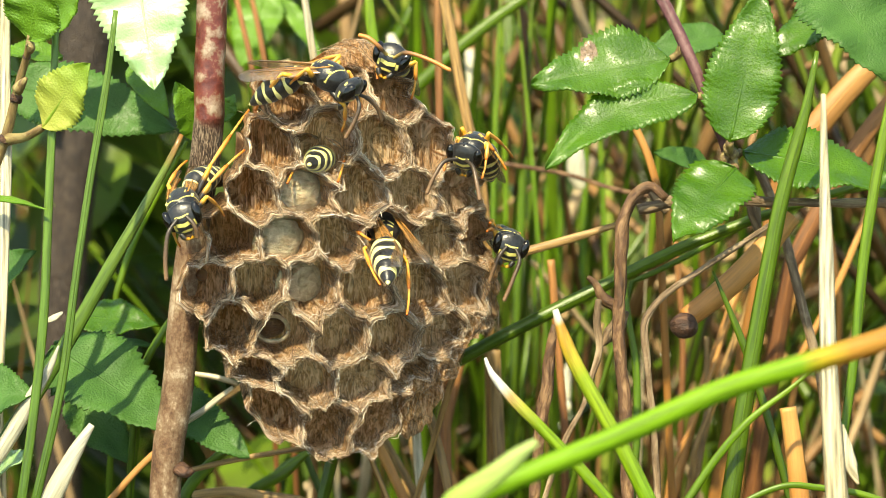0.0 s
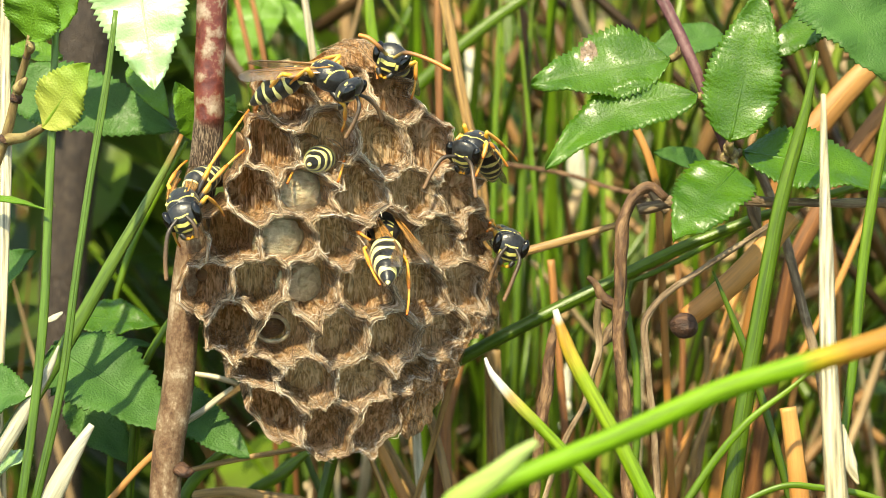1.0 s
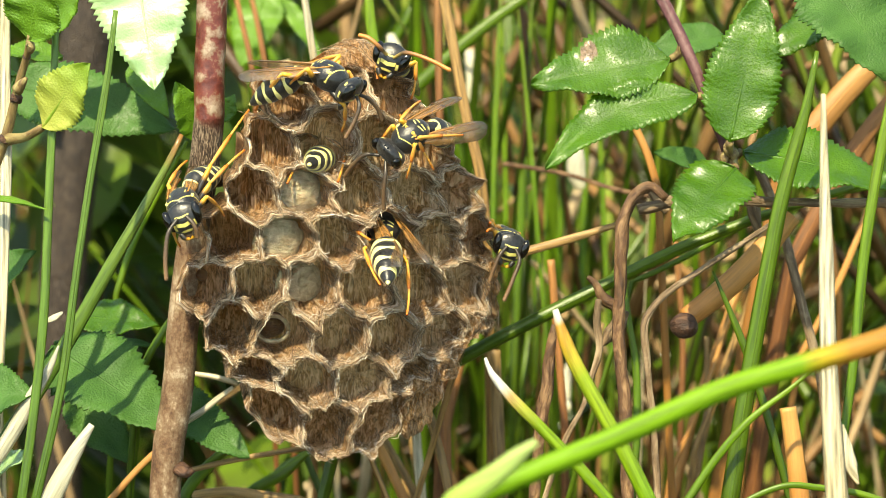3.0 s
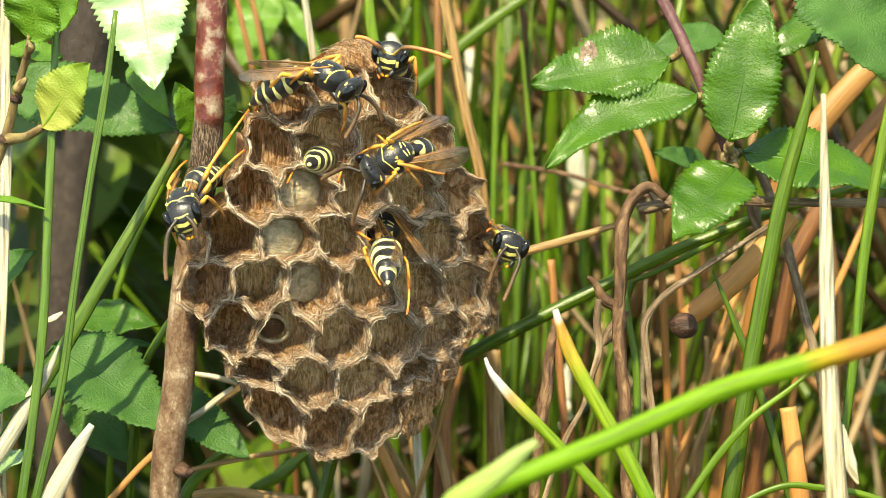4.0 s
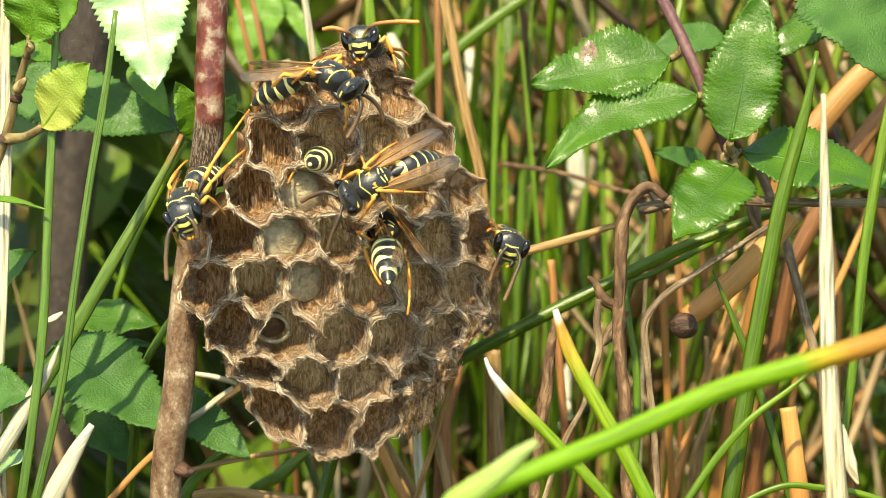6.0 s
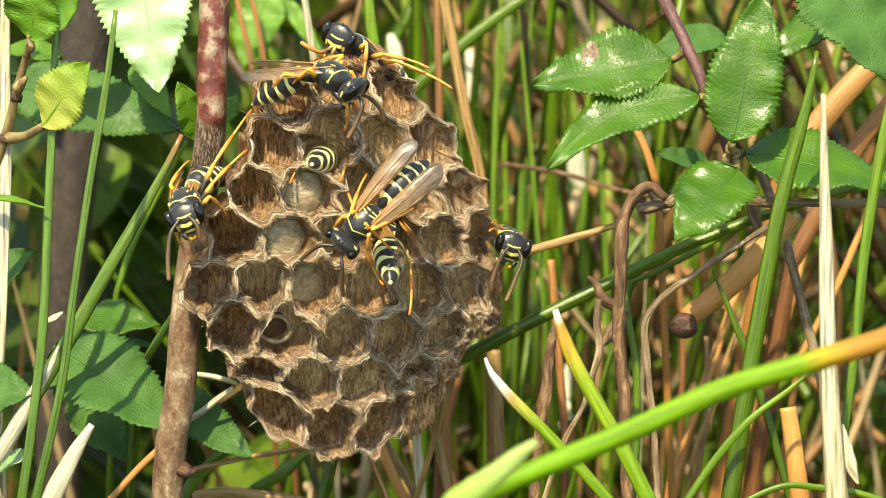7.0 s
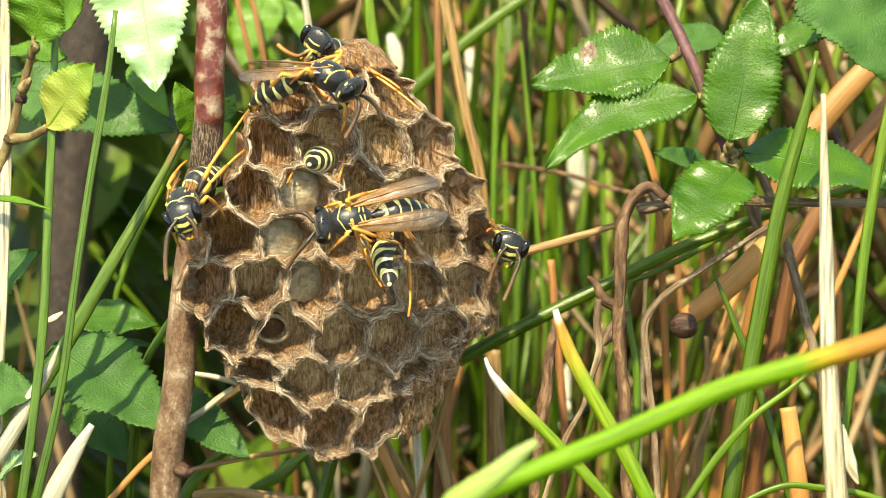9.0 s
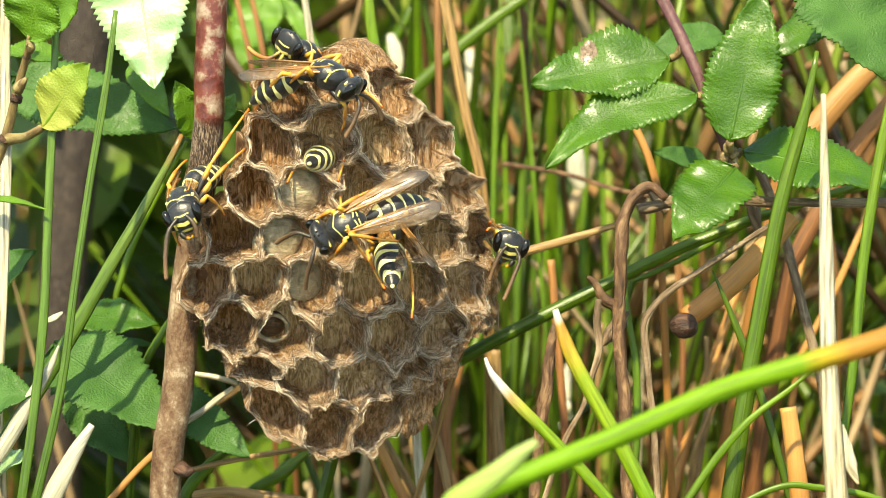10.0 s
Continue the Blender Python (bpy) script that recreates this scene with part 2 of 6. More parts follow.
PAPER = paper_material()
FIBRE = fibre_material("loose_fibre", [(0.0, (0.055, 0.026, 0.011)), (0.40, (0.22, 0.125, 0.058)), (0.75, (0.50, 0.345, 0.21)), (1.0, (0.94, 0.82, 0.66))])
CORD = fibre_material("rim_fibre", [(0.0, (0.16, 0.085, 0.036)), (0.40, (0.46, 0.30, 0.17)), (0.72, (0.80, 0.63, 0.43)), (1.0, (0.97, 0.88, 0.76))])
CAP = brood_material("silk_cap", (0.25, 0.18, 0.095), (0.62, 0.49, 0.31), 0.30)
GRUB = brood_material("grub_skin", (0.06, 0.026, 0.012), (0.22, 0.115, 0.05), 0.3)
BARK = stem_material()
TWIG_RED = bark_material("red_twig_bark", (0.060, 0.019, 0.021), (0.105, 0.037, 0.039), (0.17, 0.085, 0.08), 0.5, 0.12)
TWIG_OLIVE = bark_material("olive_twig_bark", (0.085, 0.048, 0.018), (0.19, 0.125, 0.042), (0.32, 0.27, 0.105), 0.3, 0.2)
DRY = bark_material("dry_brown_stem", (0.036, 0.015, 0.006), (0.120, 0.056, 0.023), (0.31, 0.18, 0.085), 0.25, 0.5)
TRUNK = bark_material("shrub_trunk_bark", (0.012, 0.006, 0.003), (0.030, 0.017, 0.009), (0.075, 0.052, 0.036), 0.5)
DRY_GREY = bark_material("dry_grey_twig", (0.06, 0.036, 0.018), (0.20, 0.125, 0.066), (0.42, 0.31, 0.19), 0.10)
KNOB = bark_material("dark_knob", (0.022, 0.009, 0.005), (0.062, 0.025, 0.012), (0.13, 0.06, 0.03), 0.3)
LEAF = leaf_material("fresh_leaf", (0.070, 0.165, 0.013), (0.155, 0.315, 0.022), (0.331, 0.620, 0.022), 0.26, 0.55, 0.28)
LEAF_WET = leaf_material("shiny_leaf", (0.030, 0.098, 0.002), (0.078, 0.190, 0.004), (0.44, 0.72, 0.006), 0.38, 0.42, 0.36, coat=0.85)
LEAF_SPOT = leaf_material("blemished_leaf", (0.030, 0.092, 0.004), (0.076, 0.176, 0.010), (0.40, 0.66, 0.010), 0.38, 0.42, 0.30, None, (0.56, -0.62, 0.11), coat=0.9)
# duller copy of the leaf green, with shade mixed into its colour
LEAF_SHADED = leaf_material("shaded_leaf", (0.038, 0.106, 0.018), (0.080, 0.188, 0.034), (0.177, 0.400, 0.037), 0.42, 0.5, 0.30, coat=0.12)
LEAF_YELLOW = leaf_material("yellowing_leaf", (0.12, 0.24, 0.02), (0.22, 0.36, 0.03), (0.55, 0.70, 0.05), 0.36, 0.4, 0.35, (0.46, 0.46, 0.10))
# base green lightened to carry the sun's glare, besides the glossy coat
LEAF_GLARE = leaf_material("sun_glare_leaf", (0.22, 0.38, 0.13), (0.38, 0.54, 0.26), (0.46, 0.70, 0.16), 0.30, 0.16, 0.2, coat=1.0, even=True)
GRASS = blade_material("green_grass", [(0.0, (0.200, 0.310, 0.018)), (0.6, (0.135, 0.258, 0.012)), (1.0, (0.098, 0.170, 0.009))])
GRASS_DEEP_SHADED = blade_material("deep_green_and_shaded_grass", [(0.0, (0.117, 0.200, 0.011)), (0.6, (0.090, 0.165, 0.008)), (1.0, (0.069, 0.120, 0.006))], 0.32)
RUSH_TIP = blade_material("rush_with_dead_tip", [(0.0, (0.62, 0.28, 0.06)), (0.17, (0.64, 0.32, 0.05)), (0.225, (0.66, 0.52, 0.03)), (0.27, (0.30, 0.56, 0.015)), (1.0, (0.26, 0.52, 0.015))], 0.6, 0.4)
RUSH_PALE = blade_material("pale_rush", [(0.0, (0.50, 0.62, 0.22)), (1.0, (0.40, 0.58, 0.10))], 0.6, 0.4)
SHOOT_TIP = blade_material("shoot_with_white_tip", [(0.0, (0.90, 0.86, 0.78)), (0.05, (0.86, 0.76, 0.58)), (0.08, (0.66, 0.33, 0.05)), (0.16, (0.66, 0.38, 0.05)), (0.24, (0.60, 0.48, 0.05)), (0.34, (0.34, 0.46, 0.03)), (1.0, (0.20, 0.380, 0.014))])
WHITE_TIP = blade_material("shoot_with_bleached_tip", [(0.0, (0.90, 0.88, 0.82)), (0.18, (0.88, 0.84, 0.74)), (0.24, (0.74, 0.50, 0.18)), (0.32, (0.50, 0.52, 0.07)), (0.45, (0.26, 0.42, 0.02)), (1.0, (0.21, 0.38, 0.018))])
COOL = blade_material("bluish_grass", [(0.0, (0.17, 0.29, 0.045)), (0.5, (0.135, 0.245, 0.032)), (1.0, (0.10, 0.19, 0.025))], 0.3)
COOL_TIP = blade_material("bluish_grass_with_brown_tip", [(0.0, (0.46, 0.22, 0.07)), (0.05, (0.46, 0.28, 0.10)), (0.10, (0.22, 0.32, 0.06)), (0.5, (0.16, 0.28, 0.04)), (1.0, (0.12, 0.21, 0.03))], 0.3)
STRAW = blade_material("bleached_straw", [(0.0, (0.74, 0.62, 0.40)), (0.5, (0.82, 0.72, 0.52)), (1.0, (0.70, 0.56, 0.34))], 0.45, 0.15, 1.2, 0.75)
TAN = blade_material("tan_straw", [(0.0, (0.50, 0.30, 0.11)), (0.5, (0.46, 0.27, 0.10)), (1.0, (0.38, 0.21, 0.07))], 0.5, 0.15, 1.2, 0.75)
AMBER = blade_material("orange_dead_stalk", [(0.0, (0.56, 0.275, 0.080)), (0.5, (0.52, 0.240, 0.066)), (1.0, (0.40, 0.170, 0.042))], 0.5, 0.1, 1.0, 0.25)
RUST = blade_material("rusty_dead_stalk", [(0.0, (0.38, 0.17, 0.05)), (0.5, (0.32, 0.13, 0.04)), (1.0, (0.20, 0.075, 0.024))], 0.55, 0.1, 1.0, 0.5)
PALE = blade_material("white_blade_and_highlight", [(0.0, (0.84, 0.78, 0.64)), (1.0, (0.78, 0.72, 0.50))], 0.4, 0.3)
CROWD_GREEN = crowd_material("meadow_green", [(0.0, (0.014, 0.036, 0.002)), (0.5, (0.050, 0.112, 0.005)), (0.8, (0.16, 0.290, 0.015)), (1.0, (0.54, 0.60, 0.13))], 0.30, 0.28)
CROWD_TAN = crowd_material("meadow_straw", [(0.0, (0.040, 0.018, 0.006)), (0.45, (0.145, 0.066, 0.022)), (0.8, (0.36, 0.185, 0.066)), (1.0, (0.74, 0.60, 0.38))], 0.5, 0.12)
CROWD_LEAF = crowd_material("undergrowth_green", [(0.0, (0.034, 0.075, 0.007)), (0.6, (0.083, 0.160, 0.015)), (1.0, (0.166, 0.260, 0.024))], 0.4, 0.3)
SOIL = ground_material()
SHELL = cuticle_material("wasp_cuticle", (0.84, 0.72, 0.20))
SHELL_BAND = cuticle_material("wasp_abdomen_cuticle", (0.85, 0.76, 0.30))
LEG = shell_material("orange_leg", [(0.0, (0.68, 0.36, 0.085)), (0.55, (0.66, 0.30, 0.058)), (1.0, (0.55, 0.14, 0.02))])
FEMUR = shell_material("dark_femur", [(0.0, (0.012, 0.011, 0.010)), (0.58, (0.02, 0.015, 0.01)), (0.78, (0.62, 0.30, 0.03)), (1.0, (0.72, 0.40, 0.05))])
FEELER = shell_material("orange_feeler", [(0.0, (0.55, 0.42, 0.12)), (0.22, (0.10, 0.06, 0.03)), (0.45, (0.34, 0.14, 0.04)), (1.0, (0.62, 0.24, 0.05))], 0.45)
FEELER_DARK = shell_material("dark_feeler", [(0.0, (0.03, 0.025, 0.02)), (0.3, (0.05, 0.034, 0.022)), (1.0, (0.22, 0.125, 0.065))], 0.4)
WING = wing_material()
VEIN = shell_material("wing_vein", [(0.0, (0.48, 0.22, 0.05)), (1.0, (0.10, 0.06, 0.035))], 0.3)
EYE_MAT = shell_material("compound_eye", [(0.0, (0.005, 0.004, 0.004)), (1.0, (0.004, 0.004, 0.004))], 0.16)


# ---- building helpers (millimetres in the nest's plane) ----
def spot(u, v, d=0.0):
    """A point d mm behind the nest's plane, on the line of sight through (u, v) mm in that plane."""
    k = (DIST + d) / DIST
    return Vector((u * k, d, v * k))


def mesh(name, verts, faces, material, grain=None, mark=None, smooth=True):
    me = bpy.data.meshes.new(name)
    me.from_pydata([tuple(c * 0.001 for c in v) for v in verts], [], faces)
    me.materials.append(material)
    if smooth:
        me.polygons.foreach_set("use_smooth", [True] * len(me.polygons))
    if grain is not None:
        a = me.attributes.new("grain", "FLOAT_VECTOR", "POINT")
        a.data.foreach_set("vector", [c for g in grain for c in g])
    if mark is not None:
        a = me.attributes.new("mark", "FLOAT", "POINT")
        a.data.foreach_set("value", mark)
    me.update()
    return me


def part(name, geo, material, parent, label="", at=None):
    """Links (verts, faces, grain, mark) as one mesh object under a thing."""
    ob = new(name, mesh(name, geo[0], geo[1], material, *geo[2:]))
    ob.parent = parent
    if at is not None:
        ob.location = Vector(at) * 0.001
    if label:
        tagged(ob, label)
    return ob


def placed(at):
    """The pose of a thing whose base is at a point of the nest's plane space."""
    return VIEW @ Matrix.Translation(Vector(at) * 0.001)


def root(name, m, label, category, group="", kind=""):
    ob = new(name)
    ob.empty_display_size = 0.005
    ob.matrix_world = m
    return tagged(ob, label, category, group, kind)


def glide(points, n):
    """n points on a smooth curve through the given ones, evenly along its length."""
    pts = [Vector(p) for p in points]
    if len(pts) == 2:
        return [pts[0].lerp(pts[1], i / (n - 1)) for i in range(n)]
    lens = [max(1e-6, (b - a).length) for a, b in zip(pts, pts[1:])]
    tang = [(pts[1] - pts[0]) / lens[0]]
    for i in range(1, len(pts) - 1):
        a, b = (pts[i] - pts[i - 1]) / lens[i - 1], (pts[i + 1] - pts[i]) / lens[i]
        tang.append((a * lens[i] + b * lens[i - 1]) / (lens[i] + lens[i - 1]))
    tang.append((pts[-1] - pts[-2]) / lens[-1])
    total, out = sum(lens), []
    for i in range(n):
        s, k = total * i / (n - 1), 0
        while k < len(lens) - 1 and s > lens[k]:
            s -= lens[k]
            k += 1
        t, d = min(1.0, s / lens[k]), lens[k]
        out.append(pts[k] * (2 * t ** 3 - 3 * t * t + 1) + tang[k] * d * (t ** 3 - 2 * t * t + t) + pts[k + 1] * (3 * t * t - 2 * t ** 3) + tang[k + 1] * d * (t ** 3 - t * t))
    return out


def sample(values, t):
    if not isinstance(values, (list, tuple)):
        return values
    x = t * (len(values) - 1)
    i = min(int(x), len(values) - 2)
    return values[i] + (values[i + 1] - values[i]) * (x - i)


def sweep(path, radii, sides=10, flat=1.0, face=(0, -1, 0), keel=0.0, rough=0.0, seed=0, origin=None):
    """A tapered round or flat stalk along a path; keel folds it along its middle."""
    verts, faces, grain = [], [], []
    face, length, n = Vector(face), 0.0, len(path)
    base = Vector(origin) if origin is not None else Vector((0, 0, 0))
    for i, p in enumerate(path):
        t = (path[min(i + 1, n - 1)] - path[max(i - 1, 0)]).normalized()
        b = t.cross(face)
        if b.length < 0.05:
            b = t.cross(Vector((0.3, 0.2, 0.9)))
        b.normalize()
        up = b.cross(t)
        if i:
            length += (p - path[i - 1]).length
        r = sample(radii, i / (n - 1))
        for k in range(sides):
            a = 2 * math.pi * k / sides
            q = r * (1 + (rough * (noise.noise(Vector((math.cos(a) * 1.3 + seed, math.sin(a) * 1.3, length * 0.35))) if rough else 0)))
            off = b * math.cos(a) * q + up * (math.sin(a) * q * flat + keel * r * (0.5 - abs(math.cos(a))))
            verts.append(p + off - base)
            grain.append((a * r if r else 0, length, i / (n - 1)))
    for i in range(n - 1):
        for k in range(sides):
            k2 = (k + 1) % sides
            faces.append((i * sides + k, i * sides + k2, (i + 1) * sides + k2, (i + 1) * sides + k))
    faces.append(tuple(range(sides - 1, -1, -1)))
    faces.append(tuple((n - 1) * sides + k for k in range(sides)))
    return verts, faces, grain


def joined(*geos):
    verts, faces, grain = [], [], []
    for g in geos:
        o = len(verts)
        verts += list(g[0])
        faces += [tuple(i + o for i in f) for f in g[1]]
        grain += list(g[2]) if len(g) > 2 and g[2] is not None else [(0, 0, 0)] * len(g[0])
    return verts, faces, grain


def ball(radii, nu=20, nv=14, shape=None, mark=None, at=(0, 0, 0)):
    """A shaped ball with its pole along x: shape moves a point of it, mark gives the pattern value."""
    verts, faces, grain, marks = [], [], [], []
    for i in range(nv + 1):
        th = math.pi * i / nv
        for k in range(nu):
            ph = 2 * math.pi * k / nu
            v = Vector((math.cos(th), math.sin(th) * math.cos(ph), math.sin(th) * math.sin(ph)))
            v = Vector((v.x * radii[0], v.y * radii[1], v.z * radii[2]))
            if shape:
                v = shape(v)
            verts.append(v + Vector(at))
            grain.append((ph, th, i / nv))
            marks.append(mark(v) if mark else -1.0)
    for i in range(nv):
        for k in range(nu):
            k2 = (k + 1) % nu
            faces.append((i * nu + k, (i + 1) * nu + k, (i + 1) * nu + k2, i * nu + k2))
    return verts, faces, grain, marks


def to_ground(p):
    """A point on the soil below p, in the nest's plane space."""
    w = VIEW @ (Vector(p) * 0.001)
    w.z = -0.004
    return (VIEW.inverted() @ w) * 1000


def grounded(points, lean=0.25):
    """Lengthens a path from its last point down into the soil."""
    pts = [Vector(p) for p in points]
    going = (pts[-1] - pts[-2]).normalized()
    foot = to_ground(pts[-1])
    drop = (foot - pts[-1]).length
    mid = pts[-1].lerp(foot, 0.4) + going * drop * lean * 0.5
    end = to_ground(pts[-1] + going * drop * lean)
    return pts + [mid, end]


# ---- ground ----
def ground():
    n, verts, faces, grain = 60, [], [], []
    for i in range(n + 1):
        for k in range(n + 1):
            x, y = [math.copysign(abs(c) ** 3 * 40000 + abs(c) * 900, c) for c in (2 * i / n - 1, 2 * k / n - 1)]
            z = noise.noise(Vector((x, y, 0)) * 0.006) * 14 - 4
            verts.append((x, y, min(z, 2)))
            grain.append((x, y, 0))
    for i in range(n):
        for k in range(n):
            a = i * (n + 1) + k
            faces.append((a, a + n + 1, a + n + 2, a + 1))
    ob = new("ground", mesh("ground", verts, faces, SOIL, grain))
    tagged(ob, "dark soil strewn with dead grass and litter", "ground", kind="structure")


ground()


# ---- single grass blades, straws and dead stalks ----
def stalk(name, points, depth, width, material, label, category, flat=0.35, keel=0.3, soil=True, group="", sides=10, rough=0.0, n=26, blunt=False, tip=None, rib=False):
    """points: (u, v) from the tip down; depth mm behind the nest's plane, width in mm there."""
    ds = [sample(depth, i / (len(points) - 1)) for i in range(len(points))]
    pts = [spot(u, v, d) for (u, v), d in zip(points, ds)]
    ks = [(DIST + d) / DIST for d in ds]
    ws = width if isinstance(width, list) else ([width] * 6 if blunt else [width * 0.15, width * 0.75] + [width] * 6)
    radii = [w * 0.5 * sample(ks, i / (len(ws) - 1)) for i, w in enumerate(ws)]
    path = glide(pts, n)
    if soil:
        path = path[:-1] + glide(grounded(pts)[-3:], 10)
        radii = [sample(radii, min(1, i / (n - 1))) for i in range(n)] + [radii[-1]] * (len(path) - n)
        radii[-1] *= 0.6
    base = path[-1]
    g = sweep(path, radii, sides, flat, keel=keel, rough=rough, seed=len(bpy.data.objects), origin=base)
    if soil:
        g = (g[0], g[1], [(a, l, min(1.0, t * len(path) / n)) for a, l, t in g[2]])
    if not tip and not rib:
        ob = new(name, mesh(name, *g[:2], material, g[2]))
        ob.matrix_world = placed(base)
        return tagged(ob, label, category, group)
    ob = root(name, placed(base), label, category, group)
    if tip:
        # the withered end is a part of its own, met by the living stem
        cut = int(tip[0] * n)
        low, high = (cut + 1) * sides, cut * sides
        part("tip", (g[0][:low], [f for f in g[1] if max(f) < low], g[2][:low]), material, ob, tip[1])
        part("stem", (g[0][high:], [tuple(i - high for i in f) for f in g[1] if min(f) >= high], g[2][high:]), material, ob)
    else:
        part("blade", g, material, ob)
    if rib:
        crease = [p + Vector((0, -r * (flat + keel * 0.1), 0)) for p, r in zip(path, radii if len(radii) == len(path) else [sample(radii, i / (len(path) - 1)) for i in range(len(path))])]
        part("midrib", sweep(crease[1:], [0.05, 0.10, 0.10, 0.10], 6, origin=base), material, ob)
    return ob


GB, ST = "grass_blade", "straw"


def green(points, depth, width, material=None, label="long green grass blade standing in the meadow", **k):
    return stalk(GB, points, depth, width, material or GRASS, label, "grass blade", group="grass blades round the nest", **k)


def straw(points, depth, width, material=None, label="dry tan grass straw standing in the meadow", **k):
    return stalk(ST, points, depth, width, material or TAN, label, "straw", group="dead straws", **k)


def under(ob, thing):
    """Makes a placed mesh a part of a thing."""
    m = thing.matrix_world.inverted() @ ob.matrix_world
    ob.parent, ob.matrix_basis = thing, m
    if "category" in ob:
        del ob["category"]


def grasses():
    stalk("rush", [(53.61, -7.65), (47.98, -9.73), (40.76, -12.00), (30.36, -15.24), (21.18, -19.34), (13.22, -22.71), (5.88, -25.77), (-1.47, -29.01)], -52, 2.45, RUSH_TIP, "thick green rush stem with a dying orange end", "rush", 0.9, 0, blunt=True, n=40, tip=(0.24, "dying orange end"))
    stalk("rush", [(10.16, -20.87), (8.63, -21.97), (5.88, -24.30), (0.98, -27.78)], -58, [0.86, 1.96, 2.45, 2.82, 2.94], RUSH_PALE, "pale green rush shoot leaning low before the nest", "rush", 0.6, 0)
    stalk("rush", [(12.18, -6.55), (12.48, -7.65), (13.40, -10.34), (16.89, -17.07), (19.65, -21.97), (22.40, -27.48)], -14, [0.62, 1.50, 1.62, 1.66, 1.66, 1.72, 1.76, 1.80], SHOOT_TIP, "green rush shoot with a withered white and orange tip", "rush", 0.8, 0, tip=(0.14, "withered pale tip"))
    stalk("rush", [(4.59, -11.81), (5.02, -13.04), (6.00, -14.44), (10.77, -19.52), (14.44, -23.32), (18.42, -27.78)], -10, [0.30, 0.98, 1.28, 1.28, 1.28, 1.28, 1.30, 1.32], WHITE_TIP, "slim green rush shoot with a bleached white tip", "rush", 0.8, 0, tip=(0.14, "withered pale tip"))
    tall = straw([(41.25, 16.83), (41.31, 12.30), (41.55, 1.29), (41.80, -9.73), (42.23, -19.52), (42.84, -27.78)], -16, [0.55, 1.04, 1.65, 1.84, 2.14, 2.57], STRAW, "thick bleached cream straw standing upright", flat=0.4, keel=0.5)
    torn = stalk("torn_sheath", [(43.33, -19.03), (43.82, -21.36), (44.55, -24.42), (45.04, -25.52)], -13, [0.24, 1.10, 1.47, 0.37], STRAW, "torn papery sheath hanging from a bleached straw", "straw", 0.2, 0.3, soil=False)
    under(torn, tall)
    green([(40.58, 21.48), (39.41, 15.36), (37.09, 6.79), (34.33, -7.28), (32.68, -17.07), (31.09, -27.78)], -6, [0.49, 1.47, 1.71, 1.84, 1.96, 2.08], GRASS_DEEP_SHADED, "broad deep green grass blade with a cut tip", keel=0.5, rib=True)
    green([(49.33, 19.65), (47.25, 9.24), (45.78, 0.06), (44.55, -12.18), (43.33, -21.36), (42.60, -27.48)], -2, [0.98, 1.22, 1.22, 1.10, 0.98, 0.86])
    green([(29.25, -2.39), (30.97, -6.36), (32.93, -11.26), (35.25, -18.30), (37.82, -27.78)], 4, [0.24, 0.80, 0.92, 0.92, 0.86], GRASS_DEEP_SHADED)
    green([(40.27, -12.91), (37.70, -15.12), (33.42, -18.42), (29.74, -22.58), (26.19, -27.78)], -9, [0.31, 0.67, 0.86, 0.92, 0.98])
    green([(49.94, -28.09), (45.04, -26.50), (40.76, -25.89), (37.39, -25.64), (34.03, -26.74), (31.58, -28.09)], -7, [0.61, 0.73, 0.73, 0.67, 0.61])
    # this blade takes the deeper green in place of shade falling on it
    green([(51.16, 8.87), (43.82, 6.49), (33.42, 3.12), (25.46, -0.06), (16.89, -4.22), (4.65, -10.47), (-5.14, -15.85), (-11.26, -19.52)], 22, [0.73, 1.04, 1.35, 1.47, 1.47, 1.35], material=GRASS_DEEP_SHADED, label="long green grass blade slanting behind the nest, shade painted in", keel=0.6, rib=True)
    green([(48.72, 7.10), (40.15, 5.45), (32.19, 2.39), (25.46, -1.29), (20.56, -3.61)], 26, [0.55, 0.73, 0.73, 0.61])
    green([(10.28, 28.21), (5.88, 25.15), (0.37, 20.62), (-5.14, 15.36), (-10.04, 10.47)], 70, [1.10, 1.47, 1.47, 1.35], GRASS_DEEP_SHADED)
    green([(-8.20, 28.83), (-7.83, 24.54), (-7.16, 20.26), (-6.36, 12.30)], 40, [0.98, 1.22, 1.35, 1.35], label="bright green grass blade behind the nest top")
    for u, lean, d, w in ((5.3, 0.9, 70, 0.75), (6.9, -0.6, 96, 0.60), (8.3, 1.4, 80, 0.90), (9.7, -1.2, 110, 0.70), (11.2, 0.5, 88, 0.55), (12.6, 1.8, 104, 0.80), (7.6, 2.6, 120, 0.60), (10.4, -2.4, 74, 0.50), (15.2, 1.0, 98, 0.65), (17.6, -1.4, 90, 0.60)):
        green([(u + lean, 27.5), (u + 0.4 * lean, 12.0), (u, 0.0), (u - 0.5 * lean, -14.0)], d, w, label="sunlit green grass blade in the meadow")
    green([(-23.6, 24.8), (-21.6, 22.6), (-19.2, 20.2), (-18.0, 16.0)], 140, [1.2, 3.2, 3.0, 1.4], label="broad bright green blade behind the stem")
    green([(19.71, -1.77), (20.07, -7.28), (20.87, -12.18), (21.05, -18.91), (20.56, -27.48)], 26, [0.24, 0.73, 0.86, 0.86, 0.73])
    green([(-18.60, -25.03), (-17.07, -23.68), (-14.93, -22.34)], 34, [0.98, 1.22, 0.73])
    green([(-14.63, -21.97), (-17.38, -24.30), (-20.44, -26.13), (-22.58, -27.78)], 32, [0.73, 1.35, 1.35, 1.22])
